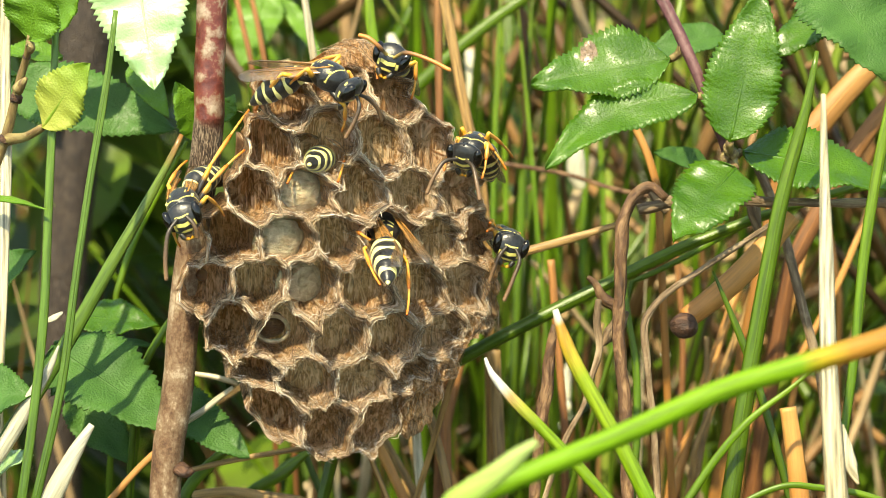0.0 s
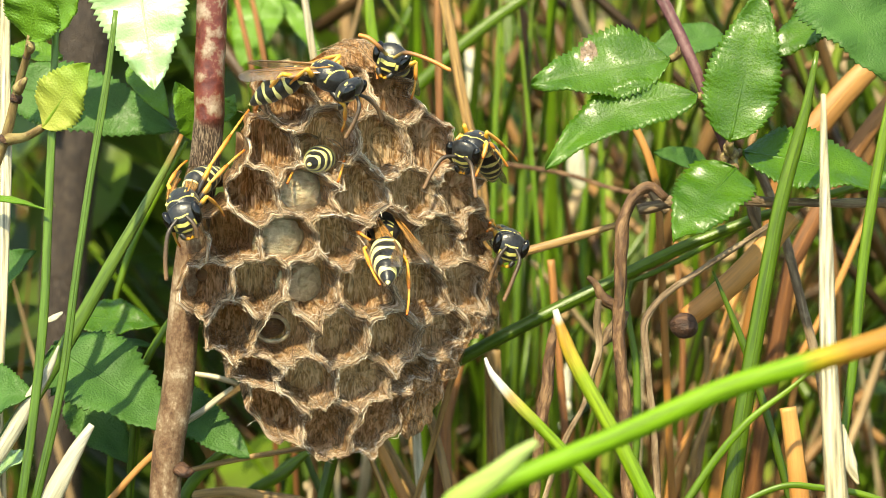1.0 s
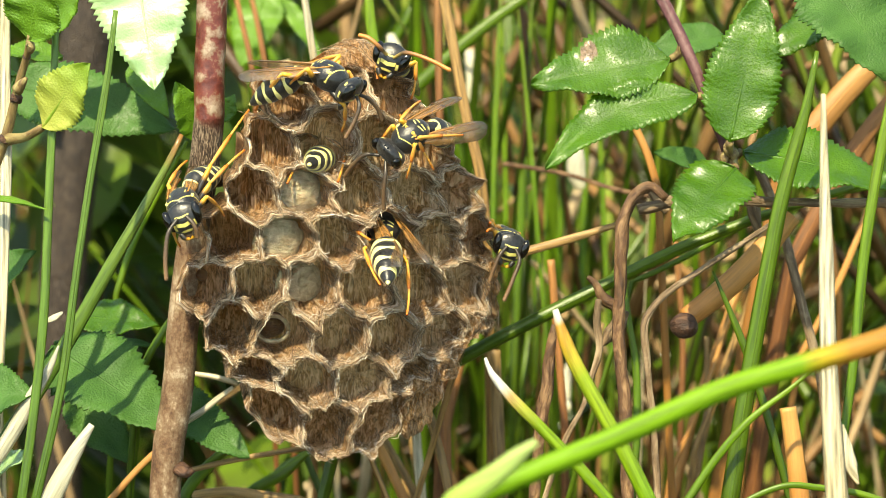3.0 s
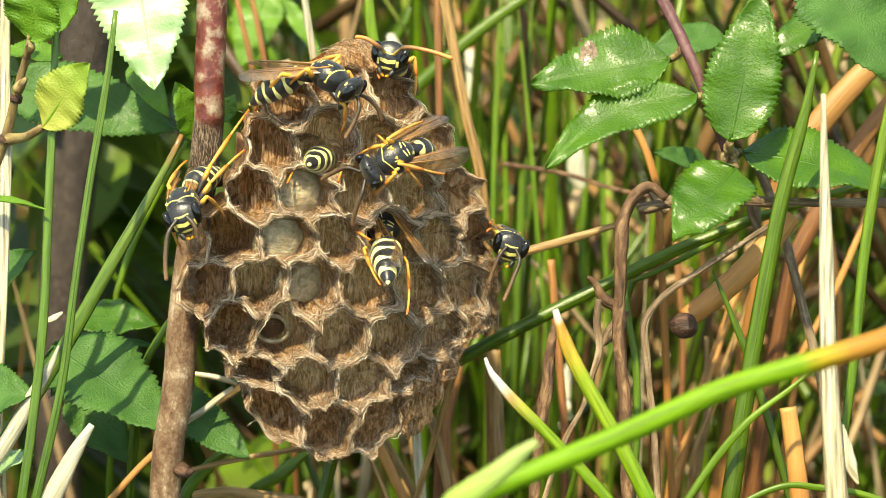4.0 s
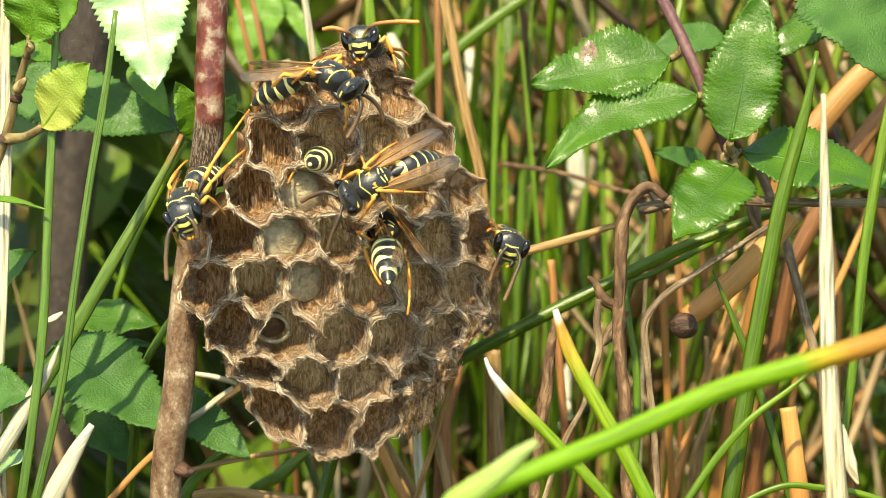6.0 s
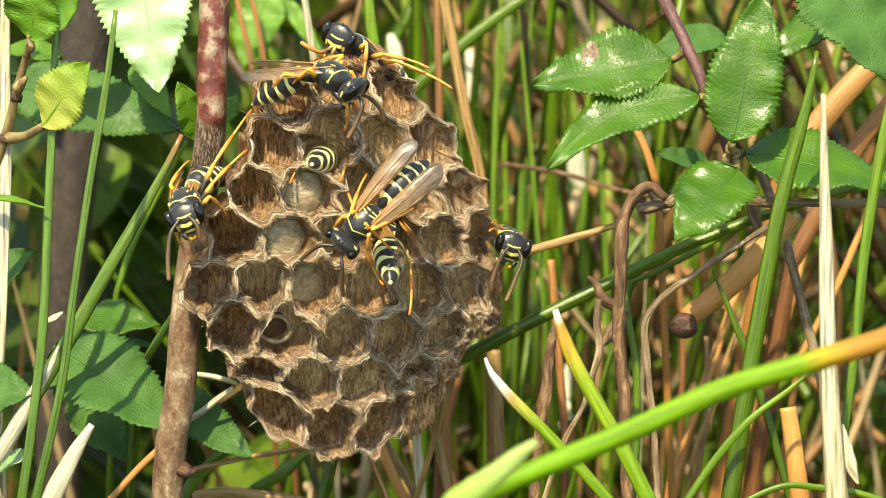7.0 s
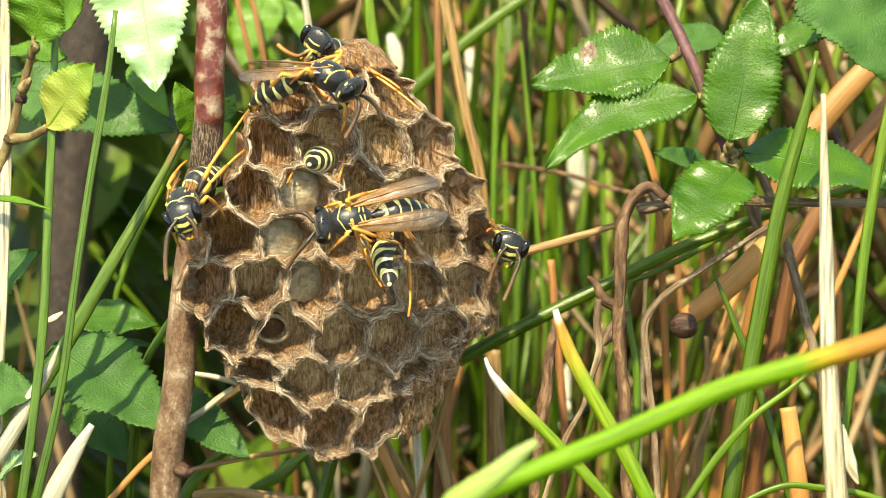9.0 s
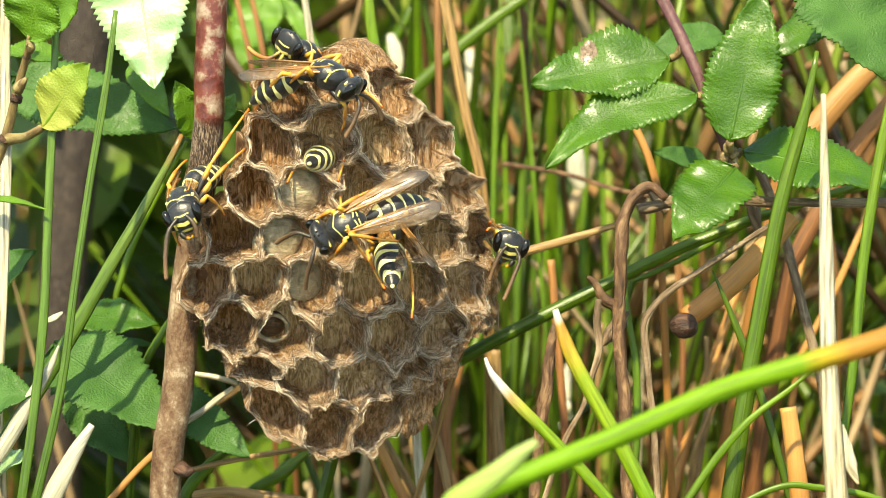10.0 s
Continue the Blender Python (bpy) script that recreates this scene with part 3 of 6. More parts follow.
    green([(-23.19, -21.36), (-25.21, -23.32), (-27.48, -25.77), (-28.40, -27.48)], 20, [0.86, 1.22, 1.35, 1.22], label="soft green blade in the undergrowth")
    green([(-41.98, 24.54), (-42.35, 14.75), (-42.84, 3.73), (-43.33, -7.28), (-44.31, -17.07), (-45.78, -27.78)], 2, [0.73, 0.92, 0.98, 1.04, 1.04, 1.10], COOL, flat=0.2)
    green([(-35.50, 25.89), (-36.35, 19.03), (-38.19, 8.02), (-39.90, -3.61), (-41.37, -14.63), (-44.31, -27.78)], -3, [0.55, 0.86, 0.86, 0.92, 0.98, 1.04], COOL, label="slim bluish-green grass blade with a pale edge", keel=0.4, flat=0.2, rib=True)
    green([(-28.34, 12.42), (-29.87, 9.24), (-33.29, 3.00), (-35.43, -0.67), (-40.02, -8.81), (-44.31, -15.85), (-49.20, -22.89)], 7, [0.49, 1.10, 1.47, 1.65, 1.71, 1.71], COOL_TIP, label="pale green grass blade with a browned tip", keel=0.5, flat=0.2, tip=(0.07, "browned tip"))
    green([(-27.78, 11.69), (-30.54, 6.79), (-33.60, 0.67), (-35.43, -4.83)], 24, [0.37, 0.73, 0.86, 0.73])
    green([(-27.78, -4.83), (-29.62, -7.89), (-31.58, -10.95), (-33.29, -14.63)], 18, [0.61, 0.86, 0.86, 0.73])
    green([(-29.31, -7.28), (-30.84, -9.73), (-32.37, -12.18)], 22, [0.31, 0.61, 0.55])
    straw([(-47.49, 28.83), (-47.49, 19.65), (-47.43, 6.79), (-47.61, -0.55), (-47.86, -8.81), (-48.23, -15.85)], 6, [1.04, 1.16, 1.35, 1.16, 0.98, 0.86], STRAW, "pale cream straw standing upright")
    stalk("dead_grass", [(-38.07, -19.03), (-39.54, -21.36), (-41.25, -24.54), (-42.84, -27.78)], 5, [0.73, 1.59, 2.08, 2.33], PALE, "bleached white dead grass blade with a split end", "dead grass", 0.25, 0.4, blunt=True)
    stalk("dead_grass", [(-41.68, -10.47), (-42.35, -12.18), (-44.19, -15.36), (-46.76, -20.01), (-49.20, -23.81)], 3, [0.18, 1.22, 1.65, 1.71, 1.47], PALE, "bleached white dead grass blade, bent over", "dead grass", 0.25, 0.5)
    stalk("dead_grass", [(-41.25, -6.85), (-42.11, -7.41), (-43.21, -7.89)], 14, [0.24, 0.73, 0.37], PALE, "short bleached scrap of dead grass", "dead grass", 0.3, 0, soil=False)
    straw([(-22.77, -14.99), (-24.42, -16.22), (-26.07, -17.56), (-28.40, -19.03)], 12, [0.43, 0.67, 0.73, 0.73], STRAW, "short bleached straw behind the nest")
    straw([(-26.87, -13.53), (-24.72, -13.89), (-22.28, -14.63)], 22, [0.49, 0.61, 0.55], STRAW, soil=False)
    straw([(-30.60, -21.48), (-32.68, -23.44), (-34.82, -25.77), (-36.60, -27.78)], 10, 0.73, AMBER, "dark amber dead straw", blunt=True)
    straw([(-28.09, -24.17), (-23.50, -23.07), (-18.60, -22.15), (-13.71, -21.36), (-8.81, -20.13)], 18, 0.61, TAN, blunt=True)
    straw([(-27.17, -26.87), (-23.50, -26.38), (-19.22, -26.87), (-14.93, -27.48)], 25, 1.22, TAN, blunt=True)
    straw([(-3.00, -18.91), (-2.69, -22.58), (-2.20, -27.78)], 30, 1.04, STRAW, "pale cut straw under the nest", blunt=True)
    straw([(-1.47, -17.99), (-0.37, -21.97), (0.98, -27.78)], 26, 1.04, TAN, "tan cut straw under the nest", blunt=True)
    straw([(0.37, -15.24), (0.49, -20.75), (0.67, -27.78)], 40, 0.80, RUST, blunt=True)
    straw([(-7.59, -20.13), (-5.75, -23.81), (-3.92, -27.78)], 34, 1.10, AMBER, blunt=True)
    straw([(-6.36, -20.75), (-4.22, -24.42), (-2.39, -27.78)], 44, 0.86, TAN, blunt=True)
    straw([(-0.61, 28.21), (-0.49, 20.87), (-0.31, 12.91), (0.06, 6.18)], 46, 0.86, RUST, blunt=True)
    straw([(-0.12, 28.21), (0.98, 22.71), (2.33, 15.36), (4.04, 8.02), (4.77, 1.29)], 36, 1.16, TAN, "tan straw standing behind the nest", blunt=True)
    straw([(-15.18, 28.21), (-14.63, 24.54), (-13.95, 20.26)], 30, 0.80, STRAW, blunt=True)
    for pts, deep, wide, mat in (([(-2.4, -16.3), (-1.6, -18.3), (1.3, -25.7), (2.2, -28.1)], 60, 0.72, AMBER), ([(-3.7, -17.0), (-3.5, -18.9), (-2.6, -25.7), (-2.3, -28.0)], 60, 0.86, TAN),
                                 ([(-0.2, -11.0), (0.0, -14.1), (0.3, -21.8), (0.5, -26.9)], 60, 0.55, RUST), ([(-8.8, -19.0), (-7.35, -21.1), (-4.2, -25.7), (-2.8, -28.0)], 60, 0.70, TAN)):
        straw(pts, deep, wide, mat, label="sunlit dry straw behind the foot of the comb", blunt=True)
    straw([(-22.64, 28.21), (-21.79, 24.54), (-21.05, 21.48), (-20.44, 17.20)], 62, 0.60, RUST, blunt=True)
    straw([(-21.05, 28.21), (-20.13, 24.54), (-19.46, 20.87), (-18.60, 15.97)], 66, 0.60, RUST, blunt=True)
    straw([(18.85, 2.63), (13.22, 0.92), (8.94, -0.31), (4.65, -1.77)], 16, [0.61, 0.92, 0.98, 0.73], TAN, "tan straw lying across behind the nest")
    straw([(6.49, 9.24), (13.22, 8.14), (19.34, 6.30), (24.24, 5.45)], 60, 0.49, DRY, "thin dark dead stem", blunt=True, soil=False)
    straw([(11.69, -1.16), (12.12, -6.06), (12.61, -12.18), (13.22, -19.52)], 44, 0.86, RUST, blunt=True)
    straw([(5.57, -10.95), (5.88, -17.07), (6.36, -26.87)], 40, 1.35, TAN, blunt=True)
    straw([(2.20, -10.34), (0.98, -15.85), (-0.24, -21.97)], 52, 1.22, RUST, blunt=True)
    stalk("dead_stalk", [(37.39, -17.20), (37.94, -20.75), (38.80, -27.78)], -2, [1.84, 1.96, 2.08, 2.20], AMBER, "thick orange dead stalk, cut off at the top", "dead stalk", 0.8, 0, blunt=True, tip=(0.12, "frayed cut end"))
    stalk("dead_stalk", [(48.72, 22.09), (44.43, 17.81), (40.15, 12.79), (37.09, 8.63)], 34, [2.33, 2.69, 2.82, 2.45], AMBER, "broad orange dead blade leaning in the grass", "dead stalk", 0.3, 0.3, blunt=True, rib=True)
    stalk("dead_stalk", [(49.94, 17.81), (45.96, 12.61), (41.98, 6.18), (37.70, -1.77)], 40, [1.59, 1.96, 2.08, 1.84], RUST, "orange dead blade leaning in the grass", "dead stalk", 0.3, 0.3, blunt=True, rib=True)
    thick = stalk("dead_stalk", [(37.70, 3.73), (34.33, -0.55), (30.97, -3.92), (26.38, -7.59)], 10, [2.45, 2.63, 2.63, 2.33], AMBER, "thick pale orange dead stalk with a dark broken end", "dead stalk", 0.8, 0, soil=False, blunt=True)
    stalk("dead_stalk", [(34.03, 9.24), (36.48, 3.12), (38.92, -6.06), (41.07, -14.63), (41.98, -26.87)], 18, 1.04, DRY_GREY, "grey weathered dead stalk", "dead stalk", 0.7, 0, blunt=True)
    stalk("dead_stalk", [(33.42, 0.06), (30.97, -7.28), (27.91, -15.85), (24.85, -27.48)], 48, 0.95, AMBER, "orange dead stalk leaning in the grass", "dead stalk", 0.5, 0.2, blunt=True)
    stalk("dead_stalk", [(37.09, 6.79), (34.03, -3.61), (29.13, -17.07), (26.38, -27.48)], 56, 0.90, TAN, "tan dead stalk leaning in the grass", "dead stalk", 0.5, 0.2, blunt=True)
    for top, low, d, w, mat in (((36.2, 4.6), (27.2, -22.0), 44, 0.62, TAN), ((31.6, -5.2), (24.6, -24.5), 38, 0.55, AMBER), ((34.6, -3.0), (30.2, -24.0), 52, 0.70, RUST), ((28.6, -9.5), (27.6, -25.0), 46, 0.60, TAN),
                                ((39.6, 1.2), (33.0, -20.0), 60, 0.66, AMBER), ((46.8, 6.0), (38.6, -12.0), 48, 0.74, AMBER), ((17.2, -8.0), (15.0, -24.0), 58, 0.62, TAN), ((25.2, 0.8), (25.8, -19.0), 62, 0.70, RUST)):
        mid = ((top[0] + low[0]) / 2 + 0.5, (top[1] + low[1]) / 2)
        stalk("dead_stalk", [top, mid, low], d, w, mat, "thin dead straw leaning in the grass", "dead stalk", 0.5, 0.2, group="dead straws", blunt=True)
    stalk("dead_stalk", [(20.56, 13.83), (22.09, 10.47), (23.32, 6.49)], 24, 0.86, AMBER, "thin rusty dead stalk", "dead stalk", 0.7, 0, blunt=True)
    stalk("dry_stem", [(24.24, 5.45), (22.40, 6.79), (20.56, 5.45), (19.58, 3.00), (19.34, 0.06), (19.22, -4.83), (19.09, -9.73), (19.58, -14.63), (19.83, -20.13), (20.07, -27.78)], 4, [0.86, 1.22, 1.47, 1.35, 1.29, 1.29, 1.29, 1.35, 1.35, 1.35], DRY, "dark brown dead stem curling over at the top", "dead stem", 0.75, 0.2, rough=0.35, n=80, sides=14, blunt=True)
    stalk("dry_stem", [(21.18, 4.22), (23.62, 4.83), (27.30, 5.45), (33.42, 5.20), (40.76, 4.96), (49.94, 5.08)], 6, [1.22, 1.59, 1.10, 0.92, 0.92], DRY_GREY, "brown dead stem lying level between the leaves", "dead stem", 0.7, 0.2, rough=0.6, n=60, soil=False, blunt=True)
    stalk("dry_stem", [(35.99, 3.00), (33.42, 1.29), (28.52, -1.90), (23.32, -5.75), (22.22, -7.16), (22.15, -12.18), (22.77, -18.30), (23.32, -27.78)], 1, [0.55, 0.61, 0.73, 0.86, 0.73, 0.73, 0.86], DRY_GREY, "thin grey dead stem, bent sharply", "dead stem", 0.8, 0.1, rough=0.3, n=44, blunt=True)
    stalk("dry_stem", [(16.89, -5.45), (16.65, -7.89), (17.01, -10.34), (16.03, -14.01), (15.18, -17.07), (13.34, -20.44), (12.30, -23.19), (10.77, -27.78)], 6, [0.61, 0.86, 0.67, 0.55, 0.67, 0.61, 0.55], DRY_GREY, "thin wavy grey dead stem", "dead stem", 0.8, 0.1, rough=0.35, n=40)
    stalk("dry_stem", [(12.12, -8.20), (11.63, -10.95), (11.26, -15.24), (10.53, -19.52), (9.91, -27.78)], 8, [0.73, 1.47, 1.35, 1.22, 1.35], DRY, "brown dead stem with flaking bark", "dead stem", 0.7, 0.1, rough=0.4, n=32)
    stalk("curled_leaf", [(15.67, -3.00), (16.40, -3.61), (17.38, -5.32), (18.73, -6.36), (18.85, -7.89)], 12, [0.49, 0.98, 1.35, 0.98, 0.49], DRY, "curled brown dead leaf on a stem", "dead leaf", 0.3, 0.8, soil=False, rough=0.4)
    stalk("curled_leaf", [(20.07, -6.79), (19.34, -7.65), (18.24, -9.12), (17.26, -10.47)], 6, [0.37, 1.59, 1.59, 0.37], DRY_GREY, "curled grey dead leaf on a stem", "dead leaf", 0.25, 0.8, soil=False, rough=0.4)
    stalk("curled_leaf", [(31.58, 8.63), (32.93, 6.79), (33.90, 3.73), (34.33, 1.29)], 14, [0.37, 1.22, 1.47, 0.49], DRY_GREY, "curled grey dead leaf below the twig", "dead leaf", 0.2, 0.8, soil=False, rough=0.3)
    stalk("curled_leaf", [(24.54, 4.22), (23.32, 5.45), (22.40, 6.43), (21.66, 6.06)], 10, [1.35, 1.59, 1.35, 0.37], DRY_GREY, "rolled grey dead leaf on the stem top", "dead leaf", 0.3, 0.8, soil=False, rough=0.3)
    # added white scraps that stand in for blurred bright highlights in the background
    for pts, d, w in (([(3.00, 21.6), (2.95, 18.8), (3.30, 15.9)], 110, 2.7), ([(14.69, 10.95), (14.44, 8.63), (14.93, 6.49)], 80, 2.08), ([(13.22, -16.59), (13.46, -17.07), (13.71, -17.44)], 60, 0.98), ([(23.87, -11.08), (24.11, -11.44), (24.36, -11.93)], 60, 0.98), ([(-5.75, 23.32), (-5.14, 21.18), (-4.83, 19.03)], 90, 1.59), ([(13.83, -12.18), (13.22, -15.24), (13.46, -17.69)], 95, 1.22)):
        stalk("dead_leaf", pts, d, [w * 0.5, w, w, w * 0.5], PALE, "added white scrap standing in for a blurred highlight", "dead leaf", 0.2, 0.3, soil=False)
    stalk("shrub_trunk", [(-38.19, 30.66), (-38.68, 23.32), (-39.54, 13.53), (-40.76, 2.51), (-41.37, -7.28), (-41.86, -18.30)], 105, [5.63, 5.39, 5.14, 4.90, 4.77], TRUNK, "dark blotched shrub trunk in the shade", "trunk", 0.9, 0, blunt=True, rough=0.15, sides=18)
    knob = ball((1.59, 1.53, 1.47), 20, 14, shape=lambda v: v * (1 + 0.10 * noise.noise(v * 0.9)))
    k = new("broken_end", mesh("broken_end", knob[0], knob[1], KNOB, knob[2]))
    k.matrix_world = placed(spot(26.19, -8.32, 9))
    under(tagged(k, "round dark brown end"), thick)


grasses()


# ---- leaves ----
def leaf_geo(length, width, teeth=16, droop=0.15, fold=0.25, wave=0.05, seed=0, shape=0.45, arc=0.0):
    """A toothed leaf along +x from its base, its upper face +z, as a thin closed shell."""
    nl, nw, top, grain = 110, 9, [], []
    rnd = random.Random(seed)
    ph = rnd.random() * 6
    for i in range(nl + 1):
        t = i / nl
        w = width * 0.5 * (math.sin(math.pi * t ** (0.62 + 0.5 * (shape - 0.4))) ** 0.8) if 0 < t < 1 else 0.0
        saw = (t * teeth * 1.45) % 1.0
        w *= 0.92 + 0.135 * saw if t < 0.97 else 1.0
        w = max(w, 0.05)
        for k in range(nw):
            s = 2 * k / (nw - 1) - 1
            x = length * (t + 0.022 * abs(s) ** 3 * (1 - t))
            y = s * w
            bow = arc * length * math.sin(math.pi * t)
            z = -droop * length * t * t + fold * abs(y) * (0.55 + 0.45 * abs(s)) - 0.0
            z += wave * width * math.sin(t * 9 + ph + s * 1.5) * abs(s) + 0.02 * width * math.sin(t * 26 + ph) * (abs(s) > 0.4)
            z -= 0.012 * width * (1 - min(1, abs(s) * 4))
            top.append(Vector((x, y + bow, z)))
            grain.append((s, t, 0))
    m = len(top)
    verts = top + [v - Vector((0, 0, 0.16)) for v in top]
    grain = grain + grain
    faces = []
    for i in range(nl):
        for k in range(nw - 1):
            a = i * nw + k
            faces.append((a, a + nw, a + nw + 1, a + 1))
            faces.append((m + a, m + a + 1, m + a + nw + 1, m + a + nw))
        for a, b in ((i * nw, (i + 1) * nw), ((i + 1) * nw - 1 + nw, (i + 1) * nw - 1)):
            faces.append((a, m + a, m + b, b))
    return verts, faces, grain


def leaf(parent, base, tip, width, face, material, label="", stalk_from=None, at=(0, 0, 0), rib=None, **k):
    """A leaf from base to tip (mm in the nest's plane space), its upper side turned to face."""
    base, tip = Vector(base), Vector(tip)
    x = tip - base
    length = x.length
    x.normalize()
    y = Vector(face).cross(x).normalized()
    m = Matrix((x, y, x.cross(y))).transposed()
    g = leaf_geo(length, width, **k)
    o = Vector(at)
    ob = part("leaf", ([m @ v + base - o for v in g[0]], g[1], g[2]), material, parent, label)
    n, droop, fold = 14, k.get("droop", 0.15), k.get("fold", 0.25)
    line = [m @ Vector((length * t, k.get("arc", 0.0) * length * math.sin(math.pi * t), -droop * length * t * t - 0.22)) + base for t in [i / n for i in range(n)]]
    part("midrib", sweep(line, [0.30, 0.22, 0.14, 0.06], 6, origin=o), rib or material, ob)
    if stalk_from is not None:
        a = Vector(stalk_from)
        pts = glide([a, a.lerp(base, 0.5) + Vector((0, 0, -0.4)), base], 8)
        part("leaf_stalk", sweep(pts, [0.75, 0.5, 0.45], 7, origin=o), TWIG_OLIVE, ob)
    return ob


def saplings():
    made = {}
    # the sapling that carries the nest
    base = spot(-30.23, -28.09, 9)
    shrub = root("sapling", placed(base), "slim sapling with reddish bark and toothed green leaves", "sapling")
    pts = grounded([spot(-24.85, 30.66, 6), spot(-25.09, 24.54, 6), spot(-25.28, 19.03, 6), spot(-25.46, 12.91, 6), spot(-26.87, 2.51, 8), spot(-28.09, -6.06, 9), spot(-28.83, -15.85, 9), spot(-29.87, -21.97, 9), spot(-30.23, -28.09, 9)], 0.1)
    part("stem", sweep(glide(pts, 70), [1.71, 1.71, 1.77, 1.96, 1.59, 1.59, 1.65, 1.65, 1.77, 1.84, 1.96, 1.96], 24, rough=0.10, origin=base), BARK, shrub, "reddish stem with torn grey bark beside the nest")
    part("bud_stub", sweep(glide([spot(-28.52, -23.93, 8), spot(-27.48, -24.30, 7), spot(-27.05, -23.93, 7)], 8), [0.9, 0.7, 0.3], 10, rough=0.4, origin=base), KNOB, shrub)
    lf = lambda b, t, w, f, m, lab, **k: leaf(shrub, b, t, w, f, m, lab, at=base, **k)
    made["glossy leaf"] = lf(spot(-33.54, 32.80, 7), spot(-31.33, 17.32, 4), 11.32, (-0.105, -0.93, 0.345), LEAF_GLARE, "glossy green toothed leaf, paled by painted sun glare", seed=1, teeth=15, shape=0.25, droop=0.02, fold=0.05, wave=0.008)
    lf(spot(-47.06, 17.81, 22), spot(-29.74, 14.44, 16), 9.18, (0.05, -0.85, 0.4), LEAF_SHADED, "broad dull green toothed leaf", seed=2, fold=0.1)
    lf(spot(-33.78, 20.26, 18), spot(-30.11, 15.24, 12), 3.67, (-0.2, -0.7, 0.7), LEAF, "bright green leaf turned up at its edge", seed=23, fold=0.1)
    lf(spot(-26.44, 11.69, 10), spot(-28.52, 17.81, 6), 3.92, (0.2, -0.9, 0.3), LEAF, "small round green leaf beside the stem", seed=3, teeth=9, shape=0.7)
    lf(spot(-23.99, 13.83, 14), spot(-22.77, 16.89, 14), 2.69, (-0.2, -0.9, 0.3), LEAF, "small round green leaf behind the stem", seed=4, teeth=8)
    lf(spot(-19.00, 28.60, 71), spot(-22.00, 19.90, 69), 7.6, (-0.05, -0.86, 0.50), LEAF, "bright green toothed leaf hanging behind the stem", seed=41, teeth=13, fold=0.08, droop=0.03)
    lf(spot(-17.30, 27.20, 71), spot(-13.20, 20.80, 69), 2.6, (-0.05, -0.80, 0.60), LEAF, "narrow bright green leaf behind the comb top", seed=42, teeth=7, fold=0.08, droop=0.03)
    lf(spot(-42.47, -10.47, 14), spot(-29.01, -19.03, 8), 11.32, (0.25, -0.72, 0.62), LEAF_SHADED, "broad grey-green toothed leaf below the nest", seed=5, fold=0.12, droop=0.05)
    lf(spot(-31.58, -15.24, 16), spot(-20.93, -22.09, 12), 6.73, (0.2, -0.75, 0.55), LEAF_SHADED, "grey-green toothed leaf pointing down behind the stem", seed=6, fold=0.1, droop=0.06)
    lf(spot(-40.33, -15.85, 24), spot(-33.78, -22.71, 20), 6.43, (0.1, -0.8, 0.5), LEAF_SHADED, "dark green leaf in the shade", seed=7)
    lf(spot(-40.02, -7.28, 22), spot(-31.33, -7.28, 18), 5.81, (0, -0.7, 0.7), LEAF_WET, "shiny dark green leaf", seed=8, fold=0.1)
    lf(spot(-42.17, -10.04, 24), spot(-31.95, -9.00, 20), 2.82, (0, -0.5, 0.85), LEAF_SHADED, "green leaf seen edge on", seed=24, fold=0.1)
    made["sapling"] = (shrub, base)
    made["glossy leaf"] = (made["glossy leaf"], spot(-33.54, 32.80, 7) - base)
    # the twig with the yellowing leaf
    base = spot(-48.59, 10.95, 6)
    twig = root("twig", placed(base), "brown twig with a yellowing leaf and fresh green leaves", "twig")
    part("stem", sweep(glide([spot(-44.80, 23.19, 0), spot(-45.23, 20.56, 2), spot(-45.84, 18.42, 3), spot(-46.45, 16.10, 4), spot(-47.25, 12.61, 5), spot(-48.10, 10.16, 6), spot(-51.65, 1.29, 8)] , 40), [0.31, 0.43, 0.49, 0.55, 0.73, 0.80, 0.86], 14, rough=0.16, origin=base), TWIG_OLIVE, twig)
    for a, b in ((spot(-46.14, 17.20, 3), spot(-45.17, 18.54, 2)),):
        part("bud", sweep(glide([a, b], 6), [0.7, 0.55, 0.2], 8, rough=0.2, origin=base), TWIG_OLIVE, twig)
    for a, b, r in ((spot(-46.21, 16.83, 4), spot(-46.45, 15.85, 4), 0.73), (spot(-45.10, 21.11, 1.8), spot(-45.23, 20.69, 2), 0.49), (spot(-47.31, 12.30, 5), spot(-47.55, 11.57, 5.2), 0.86)):
        part("node", sweep(glide([a, b], 8), [r * 0.75, r, r * 0.9, r, r * 0.75], 14, rough=0.25, origin=base), KNOB, twig, "dark ringed node")
    tl = lambda b, t, w, f, m, lab, **k: leaf(twig, b, t, w, f, m, lab, at=base, **k)
    tl(spot(-43.45, 13.16, 2), spot(-38.80, 20.13, -2), 6.36, (0.1, -0.88, 0.42), LEAF_YELLOW, "small yellow-green leaf", seed=11, teeth=12, shape=0.75, stalk_from=spot(-47.25, 11.93, 5), fold=0.12, droop=0.05)
    tl(spot(-44.80, 22.58, 0), spot(-44.06, 30.66, -4), 7.22, (-0.1, -0.8, 0.55), LEAF, "fresh green toothed leaf", seed=12, stalk_from=spot(-44.92, 21.79, 0), fold=0.1)
    tl(spot(-42.72, 23.19, 12), spot(-39.41, 29.44, 8), 4.90, (-0.1, -0.8, 0.55), LEAF, "green toothed leaf", seed=13)
    tl(spot(-41.25, 20.87, 14), spot(-49.20, 22.09, 10), 4.53, (0, -0.6, 0.8), LEAF, "bright green leaf", seed=14)
